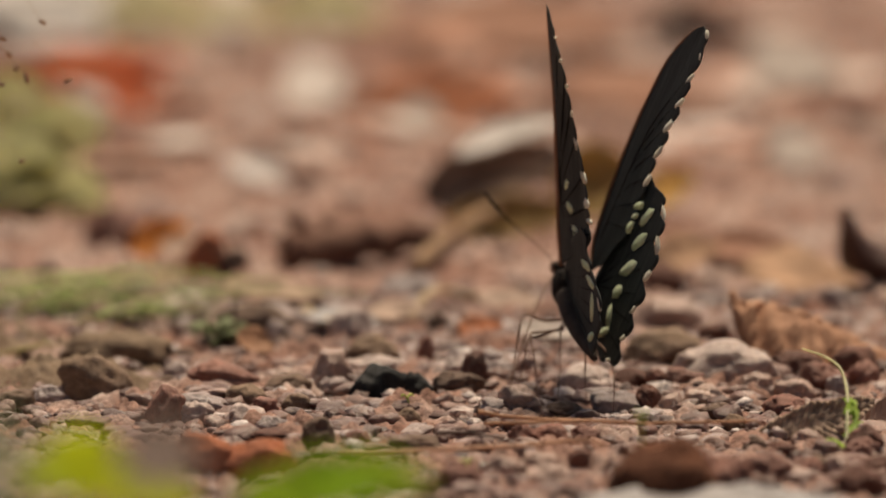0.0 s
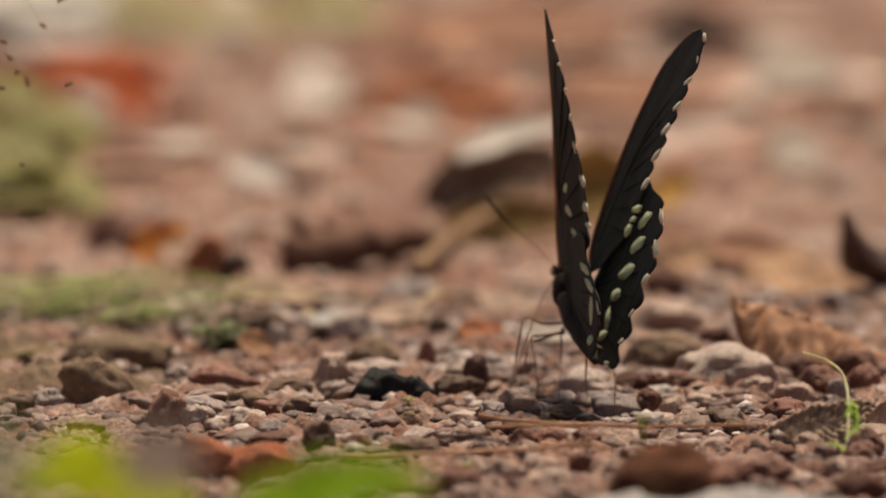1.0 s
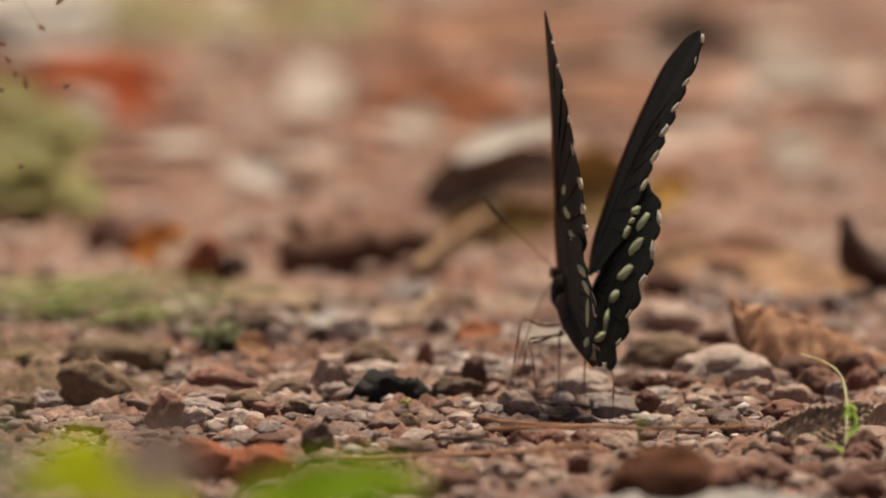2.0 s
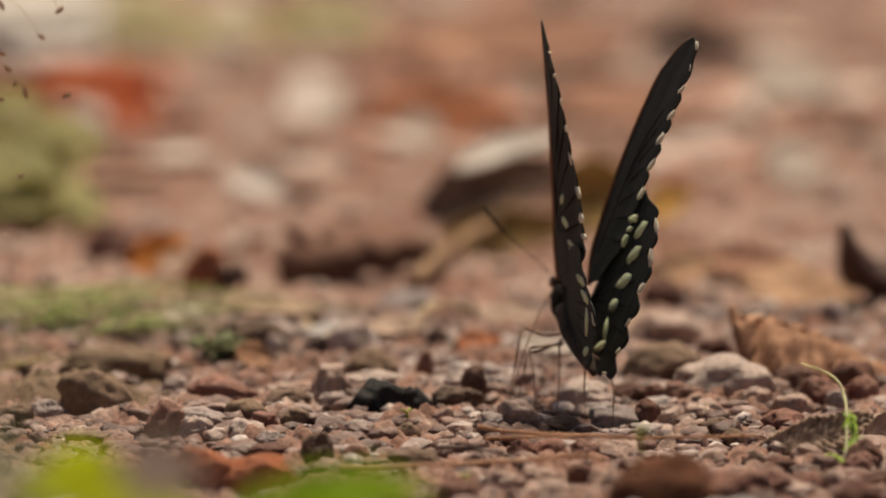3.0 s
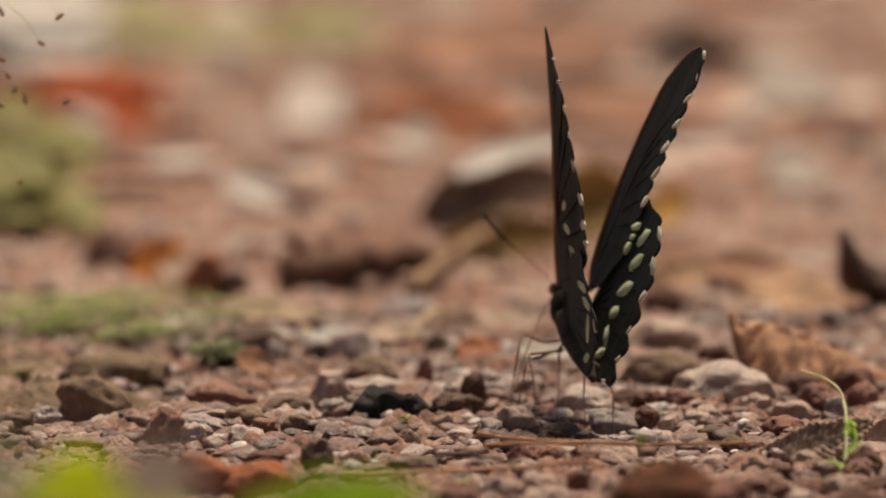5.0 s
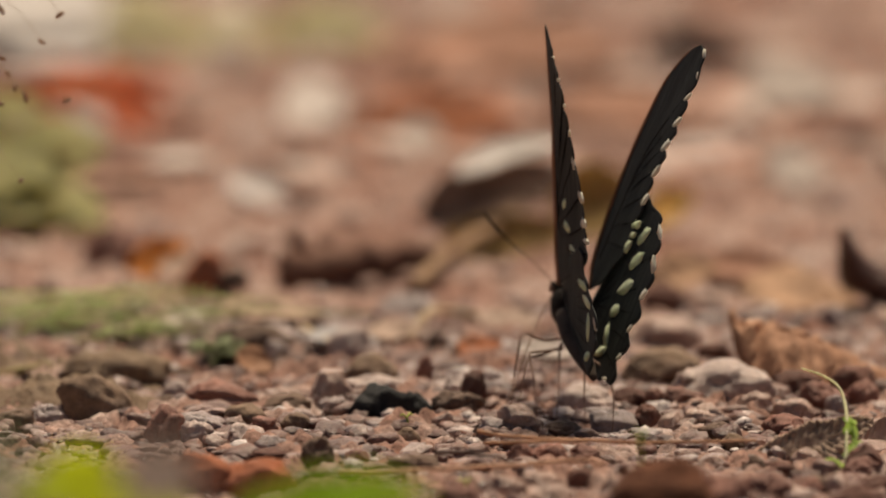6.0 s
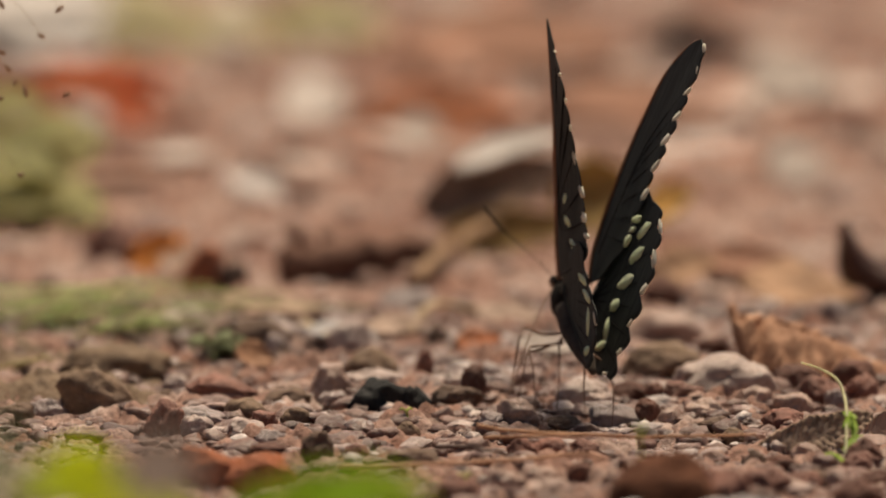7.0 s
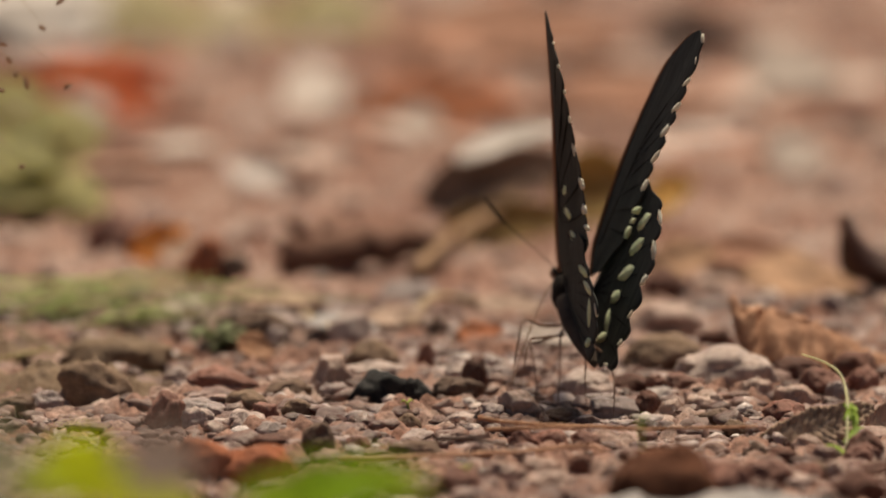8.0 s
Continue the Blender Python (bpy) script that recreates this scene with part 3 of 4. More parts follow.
# the twigs lie in shallow bare furrows
taken += [(-0.019 + 0.002 * i, -0.0705, 0.0042) for i in range(26)] + [(0.008 + 0.002 * i, -0.0505, 0.0035) for i in range(26)]
pebble_meshes = [boulder(100 + i, 3, 0.5, 2, 0.75) for i in range(12)]
red_meshes = [me.copy() for me in pebble_meshes]
for me in pebble_meshes + red_meshes:
    me.name = "pebble"
    me.materials.append(red_pebble_mat if me in red_meshes else pebble_mat)
    me.polygons.foreach_set("use_smooth", [True] * len(me.polygons))


def on_bank(x, y):
    return x < -0.05 + 0.012 * noise.noise(Vector((x * 50, y * 50, 2.0))) and 0.0 < y < 0.088 and rng.random() < 0.6


def clear(x, y, r, slack=0.75):
    return not on_bank(x, y) and all((x - a) ** 2 + ((y - b)) ** 2 > (slack * (r + c)) ** 2 for a, b, c in taken)


def pebbles(count, y0, y1, half, small, large):
    made = tries = 0
    while made < count and tries < count * 40:
        tries += 1
        y = rng.uniform(y0, y1)
        x = rng.uniform(-half, half)
        r = (small + (large - small) * rng.random() ** 2.2) / 2 * MM
        if not clear(x, y, r):
            continue
        taken.append((x, y, r))
        made += 1
        ob = new("pebble", rng.choice(red_meshes if y < -0.05 + 0.025 * noise.noise(Vector((x * 60, y * 60, 6.0))) else pebble_meshes))
        flat = rng.uniform(0.3, 0.55)
        ob.matrix_world = pose(x, y, lie(x, y) + r * flat * rng.uniform(-0.05, 0.4), rng.uniform(-14, 14), rng.uniform(-14, 14), rng.uniform(0, 360)) \
            @ Matrix.Diagonal((r * rng.uniform(1.0, 1.35), r, r * flat, 1))
        tagged(ob, "small worn laterite pebble bedded in gravel", "pebble", "pebbles of the path")


pebbles(290, -0.13, 0.13, 0.115, 3.4, 8.5)
pebbles(26, 0.13, 0.72, 0.135, 6, 13)


def gravel(name, label, count, y0, y1, half, small, large, sub, mat, around=False):
    """Loose grains too many to count, one joined mesh."""
    kinds = []
    for i in range(16):
        me = boulder(300 + i, sub, 0.8, 4, 0.58)
        co = np.empty(len(me.vertices) * 3)
        me.vertices.foreach_get("co", co)
        tri = np.empty(len(me.polygons) * 3, dtype=np.int64)
        me.polygons.foreach_get("vertices", tri)
        kinds.append((co.reshape(-1, 3), tri.reshape(-1, 3)))
        bpy.data.meshes.remove(me)
    allv, allf, start = [], [], 0
    for _ in range(count):
        x, y = rng.uniform(-half, half), rng.uniform(y0, y1)
        r = (small + (large - small) * rng.random() ** 3.4) / 2 * MM
        if around and abs(x) < 0.14 + 0.02 * max(0.0, y) and -0.42 < y < 0.82:
            continue
        if not clear(x, y, r, 0.55):
            continue
        co, tri = rng.choice(kinds)
        m = np.array((Euler((rng.uniform(0, 6), rng.uniform(0, 6), rng.uniform(0, 6))).to_matrix()))
        v = co @ m.T * (r * rng.uniform(0.9, 1.3), r, r * rng.uniform(0.48, 0.78))
        v = v + (x, y, lie(x, y) + r * rng.uniform(-0.45, 0.4))
        allv.append(v)
        allf.append(tri + start)
        start += len(v)
    v, f = np.concatenate(allv), np.concatenate(allf)
    me = bpy.data.meshes.new(name)
    me.vertices.add(len(v))
    me.vertices.foreach_set("co", v.ravel())
    me.loops.add(f.size)
    me.loops.foreach_set("vertex_index", f.ravel())
    me.polygons.add(len(f))
    me.polygons.foreach_set("loop_start", np.arange(0, f.size, 3))
    me.update(calc_edges=True)
    tagged(dressed(new(name, me), mat), label, "gravel", kind="stuff")


gravel("fine_gravel", "fine pinkish laterite gravel and grit covering the path", 12300, -0.058, 0.14, 0.102, 0.6, 5.6, 2, gravel_mat)
gravel("red_gravel", "fine red-brown laterite gravel nearer the path's edge", 4700, -0.135, -0.058, 0.102, 0.6, 5.6, 2, red_gravel_mat)
gravel("path_gravel", "scattered laterite gravel of the wider path", 4000, -0.6, 1.1, 0.45, 3, 14, 2, far_gravel_mat, True)
gravel("coarse_gravel", "loose pinkish laterite gravel farther along the path", 5200, 0.13, 0.78, 0.15, 1.2, 5.5, 2, far_gravel_mat)


# ---- leaves ----
def leaf(name, m, length, width, mat, label, curl=0.3, bend=0.2, pleat=0.0, ribs=9, thick=0.25, tip=0.9, wobble=0.06, seed=1, rib_mat=None, crumple=0.02):
    """A leaf along its x axis: outline by a width curve, sides curled up, pleated along the side veins."""
    rows, cols = (130 if ribs > 10 else 40), 17
    off = Vector((seed * 3.7, seed * 1.3, 0))
    grid = []

    def ridge(a):
        return 1 - 2 * abs(math.sin(a / 2)) ** 0.7 if ribs > 10 else math.sin(a)

    def at(u, v):
        half = width / 2 * (max(0.0, math.sin(math.pi * min(1, max(0.0, u) ** 0.8))) ** tip) * (1 + wobble * noise.noise(Vector((u * 7, math.copysign(1, v), 0)) + off)) + 0.02 * width
        lx = length * (u - 0.5)
        slant = abs(v) * half * 0.7
        z = curl * half * abs(v) ** 1.6 + bend * length * (u - 0.5) ** 2 + pleat * ridge(math.tau * ribs * (lx - slant) / length + 2.6 * noise.noise(Vector((lx * 0.16, v * 0.6, 1)) + off)) * abs(v) ** 0.5 * (0.75 + 0.9 * noise.noise(Vector((lx * 0.2, v * 2, 8)) + off))
        z += 0.05 * width * noise.noise(Vector((u * 4, v * 2, 2)) + off) + crumple * width * noise.noise(Vector((u * 13, v * 6, 5)) + off)
        return Vector((lx, half * v * (1 - 0.12 * curl), z)) * MM
    for i in range(rows + 1):
        grid.append([at(i / rows, -1 + 2 * j / cols) for j in range(cols + 1)])
    ob = base(name, m, label, "leaf")
    part("blade", sheet(grid, thick * MM), mat, ob)
    part("midrib", rod([at(u, 0.0) for u in (0.05, 0.2, 0.4, 0.6, 0.8, 0.95)], [0.022 * width * MM, 0.006 * width * MM], 16, 6), rib_mat or mat, ob, "leaf midrib")
    return ob


def down(x, y, h=0.0):
    return x * MM, y * MM, lie(x * MM, y * MM) + h * MM


# pleated brown leaf lying behind the pale stone
leaf("dead_leaf", pose(*down(80.6, 45.7, 6.8), 10, 22, -4), 49.0, 22.5, crumpled, "curled brown dead leaf with pleated ribs", -0.9, -0.14, 2.8, 12, 0.4, 1.2, 0.4, seed=3, crumple=0.05)
# grey leaf by the seedling
leaf("dead_leaf", pose(*down(69.6, -38.3, 2.6), 52, -23, 2), 25.5, 9.0, dead_grey, "grey-brown ribbed dead leaf lying on gravel", 0.2, -0.08, 0.5, 16, 0.35, 0.6, 0.25, seed=4, crumple=0.06)
leaf("dead_leaf", pose(*down(86.2, -27.8, 3.5), 58, -22, 2), 12.9, 6.0, dead_tan, "small tan dead leaf beside a grey one", 0.2, -0.08, 0.3, 12, 0.35, 0.7, seed=5)
# dark leaf standing up
def horned_leaf():
    """A dark dead leaf curled up on edge, drawn out into a sharp tip."""
    low = smooth_line([Vector((x, 0, z)) for x, z in ((84.0, 18.9), (83.9, 14.5), (83.6, 10.3), (83.8, 6.8), (85.6, 4.0), (89.4, 2.8), (92.2, -0.8), (97.1, -1.6))], 28)
    top = smooth_line([Vector((x, 0, z)) for x, z in ((84.8, 18.7), (86.9, 15.3), (88.7, 12.7), (90.8, 10.6), (93.5, 9.1), (97.0, 7.7), (100.0, 5.5), (101.9, 0.7))], 28)
    o = Vector((0.0, 130.0, 0.0))

    def at(i, v):
        q = low[i].lerp(top[i], v)
        return (o + q + Vector((0, 5.0 * (v - 0.5) ** 2 * 4 + 0.2 * i + 0.5 * noise.noise(q * 0.4), 0))) * MM
    ob = base("dead_leaf", Matrix.Identity(4), "dark curled dead leaf standing on edge", "leaf")
    part("blade", sheet([[at(i, j / 9) for j in range(10)] for i in range(29)], 0.4 * MM), dead_dark, ob)
    part("midrib", rod([at(i, 0.5) for i in (1, 7, 14, 21, 28)], [0.15 * MM, 0.4 * MM], 16, 6), dead_dark, ob, "leaf midrib")


horned_leaf()
# tan leaves behind the pleated one
leaf("dead_leaf", pose(0.0516, 0.1560, 0.0045, 30, -14, 6), 15.5, 12.0, tan_orange, "orange-tan dead leaf behind the wings", 0.3, 0.1, 0.2, 9, 0.35, 0.8, 0.2, seed=61)
leaf("dead_leaf", pose(0.0755, 0.1420, 0.0020, 14, 6, -4), 25.0, 22.0, tan_orange, "broad tan dead leaf lying behind", 0.2, 0.1, 0.2, 9, 0.35, 0.7, 0.2, seed=62)
# bleached strip of leaf in front
leaf("dead_leaf", pose(*down(49.6, -133.5, 3.5), 5, 0, 1), 53.1, 24.5, dead_pale, "bleached whitish dead leaf lying flat", 0.15, 0.0, 0.2, 9, 0.35, 0.5, seed=7)
# large curled leaf behind: lit top coloured pale above, shaded underside coloured dark beneath
leaf("dead_leaf", pose(0.0118, 0.2320, 0.0112, 62, -17, 4), 34.5, 15.6, umber_leaf, "shaded underside of a curled dead leaf, coloured dark", 0.3, -0.1, 0.4, 9, 0.5, 0.8, seed=8)
leaf("dead_leaf", pose(0.0150, 0.2240, 0.0206, 16, -17, 4), 25.0, 10.5, white_leaf, "white sheet for the lit top of the curled leaf", 0.3, -0.1, 0.3, 9, 0.4, 0.6, seed=9)
leaf("dead_leaf", pose(0.0347, 0.2360, 0.0085, 60, -6, 4), 20.0, 18.0, moss_leaf, "olive-brown fallen leaf behind the wings", 0.3, -0.1, 0.3, 9, 0.4, 0.6, seed=24)
leaf("dead_leaf", pose(0.0145, 0.2140, 0.0042, 60, -6, 4), 30.1, 10.0, moss_leaf, "olive-brown fallen leaf below a dark one", 0.3, -0.1, 0.3, 9, 0.4, 0.6, seed=19)
# round pale leaf added as a stand-in for a blurred bright spot
leaf("dead_leaf", pose(-0.0322, 0.4400, 0.0025, 20, 0, 0), 16.5, 27.0, bright_spot_leaf, "round pale leaf added to give a blurred bright spot", 0.15, 0.05, 0.1, 7, 0.35, 0.5, seed=20)
leaf("dead_leaf", pose(0.0878, 0.4500, 0.0058, 20, 4, 0), 24.0, 28.0, dull_leaf, "broad bleached leaf far behind", 0.15, 0.05, 0.1, 7, 0.35, 0.5, seed=21)
leaf("dead_leaf", pose(0.0830, 0.3120, 0.0045, 28, 4, 0), 14.6, 14.6, dull_leaf, "small bleached leaf behind the wings", 0.15, 0.05, 0.1, 7, 0.35, 0.5, seed=22)
leaf("dead_leaf", pose(-0.0365, 0.2960, -0.0004, 18, 19, 0), 31.3, 12.5, dim_white, "long bleached leaf behind the gravel", 0.15, 0.05, 0.1, 7, 0.35, 0.6, seed=23)
leaf("dead_leaf", pose(*down(-61.7, 188.5, 3.7), 30, -34, 4), 14.5, 11.5, orange_leaf, "bright orange fallen leaf on edge", 0.3, 0.1, 0.0, 9, 0.35, 0.8, seed=10)
leaf("dead_leaf", pose(*down(-75.5, 420.0, 4.5), 40, 10, 4), 17.0, 15.0, red_leaf, "dull red fallen leaf", 0.3, 0.1, 0.2, 9, 0.35, 0.7, seed=11)
leaf("dead_leaf", pose(-0.0842, 0.4400, 0.0090, 30, 2, 0), 38.0, 10.5, red_leaf, "long narrow red fallen leaf", 0.3, 0.1, 0.2, 9, 0.35, 0.7, seed=71)
leaf("dead_leaf", pose(-0.0056, 0.3820, 0.0022, 24, 0, 0), 11.5, 17.0, dull_leaf, "small bleached leaf on a rust-coloured one", 0.15, 0.05, 0.1, 7, 0.35, 0.5, seed=72)
leaf("dead_leaf", pose(*down(-98.7, 451.4, 4), 40, 2, -4), 38.3, 12.8, rust_leaf, "brown fallen leaf beside a red one", 0.3, 0.1, 0.2, 9, 0.35, 0.7, seed=12)
leaf("dead_leaf", pose(0.0670, 0.5300, 0.0045, 56, 3, 0), 31.0, 12.0, dead_dark, "dark fallen leaf far behind", 0.3, 0.1, 0.2, 9, 0.35, 0.7, seed=13)
leaf("dead_leaf", pose(*down(-3.3, 394.5, 4), 36, 0, -4), 40.2, 13.8, rust_leaf, "rust-coloured fallen leaf far behind", 0.3, 0.1, 0.2, 9, 0.35, 0.7, seed=14)
leaf("dead_leaf", pose(0.0022, 0.4080, 0.0040, 14, 3, -3), 41.9, 20.9, rust_leaf, "long rust-coloured fallen leaf", 0.3, 0.1, 0.2, 9, 0.35, 0.7, seed=44)
leaf("dead_leaf", pose(0.0178, 0.5160, 0.0054, 14, -2, 4), 62.3, 38.6, pinkish_leaf, "broad pinkish-brown fallen leaf far behind", 0.3, 0.1, 0.2, 9, 0.35, 0.7, seed=45)
leaf("dead_leaf", pose(0.0470, 0.4200, 0.0021, 14, 2, -4), 42.1, 28.1, pinkish_leaf, "pinkish-brown fallen leaf behind the wings", 0.3, 0.1, 0.2, 9, 0.35, 0.7, seed=46)
leaf("dead_leaf", pose(0.0516, 0.2500, 0.0053, 36, -30, 0), 12.2, 11.5, amber_leaf, "amber-yellow fallen leaf behind the wings", 0.3, 0.1, 0.2, 9, 0.35, 0.7, seed=15)
leaf("dead_leaf", pose(*down(-107.4, 534.6, 6), 30, 2, -8), 29.7, 23.7, dead_pale, "pale fallen leaf far behind", 0.3, 0.1, 0.2, 9, 0.35, 0.7, seed=17)
leaf("dead_leaf", pose(*down(66.7, 172.7, 3), 30, 4, 8), 22.0, 11.0, pinkish_leaf, "pinkish-brown fallen leaf behind", 0.3, 0.1, 0.2, 9, 0.35, 0.7, seed=18)


for x, y, ln, wd, lean, roll, turn, mat, seed, label in (
    (-35.2, 113.6, 21.2, 13.0, 14, 4, 6, dead_tan, 31, "flat tan dry leaf on the path"),
    (-20.7, 82.1, 15.0, 11.6, 6, 4, -14, dead_pale, 32, "greyish dry leaf scrap behind a stone"),
    (-37.7, 55.8, 8.0, 8.0, 34, 10, 20, dead_brown, 39, "small orange-tan leaf scrap by a stone"),
    (-9.2, 94.1, 12.8, 9.3, 14, -6, 10, dead_tan, 33, "small tan dry leaf scrap"),
    (14.2, 104.9, 14.1, 9.4, 16, 3, -8, dead_tan, 34, "tan dry leaf behind the legs"),
    (7.6, 77.9, 9.2, 6.9, 22, -8, 12, rust_leaf, 35, "small rust-coloured leaf scrap"),
    (20.8, 69.6, 11.5, 9.2, 14, 5, 4, pale_glow, 36, "pale leaf scrap beside the butterfly"),
    (40.3, 96.3, 14.0, 10.5, 16, -4, 8, dead_tan, 37, "tan leaf scrap behind the wings"),
    (-54.2, 172.7, 14.7, 12.2, 14, 4, -6, dead_tan, 38, "flat tan leaf behind the grass"),
):
    leaf("leaf_scrap", pose(*down(x, y, 2.0), lean, roll, turn), ln, wd, mat, label, 0.3, 0.1, 0.15, 8, 0.3, 0.6, 0.2, seed=seed)


def litter(count):
    """Scraps of dry leaf strewn over the farther path."""
    bm = bmesh.new()
    rnd = random.Random(8)
    for _ in range(count):
        x, y = rnd.uniform(-0.15, 0.15), rnd.uniform(0.3, 0.8)
        if abs(x + 0.032) < 0.024 and 0.39 < y < 0.475:
            continue
        ln, wd = rnd.uniform(8, 34) * MM, rnd.uniform(4, 13) * MM
        m = pose(x, y, lie(x, y) + 0.002, rnd.uniform(-14, 20), rnd.uniform(-12, 12), rnd.uniform(0, 360))
        c = rnd.uniform(-0.5, 0.8)
        top, low = [], []
        for i in range(5):
            u = i / 4
            hw = wd / 2 * math.sin(math.pi * (0.08 + 0.84 * u))
            for v in (-1, 0, 1):
                q = Vector((ln * (u - 0.5), hw * v, c * hw * abs(v) + 0.3 * c * ln * (u - 0.5) ** 2 * 4 * 0.3))
                top.append(bm.verts.new(m @ q))
                low.append(bm.verts.new(m @ (q - Vector((0, 0, 0.0003)))))
        for i in range(4):
            for j in range(2):
                a = i * 3 + j
                bm.faces.new((top[a], top[a + 3], top[a + 4], top[a + 1]))
                bm.faces.new((low[a], low[a + 1], low[a + 4], low[a + 3]))
            bm.faces.new((top[i * 3], low[i * 3], low[i * 3 + 3], top[i * 3 + 3]))
            bm.faces.new((top[i * 3 + 2], top[i * 3 + 5], low[i * 3 + 5], low[i * 3 + 2]))
    ob = part("leaf_litter", bm, litter_mat)
    tagged(ob, "dry brown and tan leaf scraps strewn over gravel", "leaf litter", kind="stuff")


litter(320)


# ---- twigs ----
def twig(points, r, mat, label, category="twig", knots=2, seed=1):
    """A dry twig with a few short stubs."""
    rnd = random.Random(seed)
    pts = [Vector((x * MM, y * MM, lie(x * MM, y * MM) + h * MM)) for x, y, h in points]
    o = pts[0].copy()
    ob = base("twig", Matrix.Translation(o), label, category)
    rel = [q - o for q in pts]
    stem = rod(rel, [r * MM, r * 0.9 * MM, r * 0.6 * MM], 40, 10)
    for v in stem.verts:
        v.co += Vector((0, noise.noise(v.co * 260 + Vector((seed, 0, 0))), noise.noise(v.co * 240 + Vector((0, seed, 3))))) * (0.38 * r * MM)
    part("stem", stem, mat, ob)
    line = smooth_line(rel, 20)
    for _ in range(knots):
        q = line[rnd.randint(4, 16)]
        part("stub", rod([q, q + Vector((rnd.uniform(-2, 2), rnd.uniform(-1, 1), rnd.uniform(0.8, 1.8))) * r * MM], [r * 0.5 * MM, r * 0.3 * MM], 3, 6), mat, ob)
    return ob


twig([(6.6, -44.0, 6.9), (12.3, -46.0, 6.5), (18.7, -47.0, 5.3), (29.3, -49.0, 4.7), (38.8, -49.0, 4.8), (59.0, -48.0, 5.9)], 0.42, twig_mat, "thin reddish-brown dry twig lying on gravel", seed=1)
twig([(-19.3, -68.0, 1.9), (-8.8, -68.0, 2.7), (1.7, -68.0, 3.6), (12.1, -68.0, 5.3), (17.4, -67.0, 4.7), (22.6, -66.0, 4.2), (27.4, -66.0, 4.1), (29.5, -67.0, 3.3)], 0.44, dark_twig, "reddish-brown twig lying across the gravel", seed=2)
twig([(7.9, -46.6, 5.1), (18.7, -51.5, 5.4), (29.4, -52.7, 5.4), (39.0, -50.3, 4.9)], 0.34, twig_mat, "thin dry stalk beside a twig", seed=8)
twig([(-5.9, 157.1, 3), (2.0, 184.5, 5), (10.7, 212.8, 7), (17.8, 233.6, 8)], 1.8, stick_mat, "tan dry stick propped on litter", "stick", 1, seed=3)
twig([(-34.6, 168.8, 3), (-22.5, 172.7, 4.5), (-10.3, 179.0, 5), (2.0, 184.5, 4)], 4.6, log_mat, "dark rotten branch lying on the path", "branch", 2, seed=4)
twig([(-6.3, 90.6, 1), (-4.6, 104.9, 3.5), (-0.5, 115.8, 4.2), (7.8, 119.5, 2)], 0.9, straw, "pale curved rootlet on the path", "root", 1, seed=5)
twig([(-28.6, 104.9, 1), (-24.8, 87.0, 2.5), (-22.2, 80.5, 1.5)], 1.1, straw, "pale dry stalk on the path", "stalk", 1, seed=6)
# dark rod put along the crevice to draw its shadow
twig([(-1.5, -62.0, 5.7), (4.8, -62.0, 5.9), (11.7, -62.0, 5.3)], 0.55, dead_dark, "short dark rod drawing the shadowed gap between pebbles", seed=7)


# ---- green things ----
def blade_strip(points, w, mat, parent, name="blade", label=""):
    """A narrow grass blade along points, slightly folded."""
    line = smooth_line(points, 10)
    grid = []
    for i, q in enumerate(line):
        u = i / 10
        d = (line[min(i + 1, 10)] - line[max(i - 1, 0)]).normalized()
        side = d.cross(Vector((0, 0, 1)))
        side = side.normalized() if side.length > 1e-6 else Vector((1, 0, 0))
        up = side.cross(d)
        hw = w / 2 * max(0.0, 1 - u ** 2.2) ** 0.8 + 0.02 * w
        grid.append([q - side * hw + up * hw * 0.25, q, q + side * hw + up * hw * 0.25])
    return part(name, sheet(grid, 0.2 * MM), mat, parent, label)


def tuft(x, y, count, high, spread, lean, w, mat, label, seed):
    rnd = random.Random(seed)
    ob = base("grass_tuft", pose(*down(x, y)), label, "grass")
    for _ in range(count):
        a, b = rnd.uniform(-spread, spread), rnd.uniform(-spread * 0.6, spread * 0.6)
        ln, hi = lean + rnd.gauss(0, 0.35 * abs(lean) + 3), high * rnd.uniform(0.5, 1.1)
        pts = [Vector((a, b, -0.5)), Vector((a + ln * 0.15, b, hi * 0.5)), Vector((a + ln * 0.5, b + rnd.uniform(-4, 4), hi * 0.9)), Vector((a + ln, b + rnd.uniform(-8, 8), hi * rnd.uniform(0.7, 1.0)))]
        blade_strip([q * MM for q in pts], w * rnd.uniform(0.7, 1.2) * MM, mat, ob)
    return ob


tuft(-98.9, 104.9, 20, 9.5, 22, 46, 2.0, grass_mat, "low bent green grass tuft", 1)
tuft(-79.0, 94.1, 9, 5, 12, 22, 2.0, grass_mat, "low sparse grass tuft among stones", 2)
tuft(-44.9, 66.8, 12, 5, 6, 4, 2.2, shade_green, "tiny dark green grass tuft", 3)
tuft(-87.6, 49.1, 8, 4, 6, 4, 2.0, yellow_mat, "yellowed small grass tuft", 8)


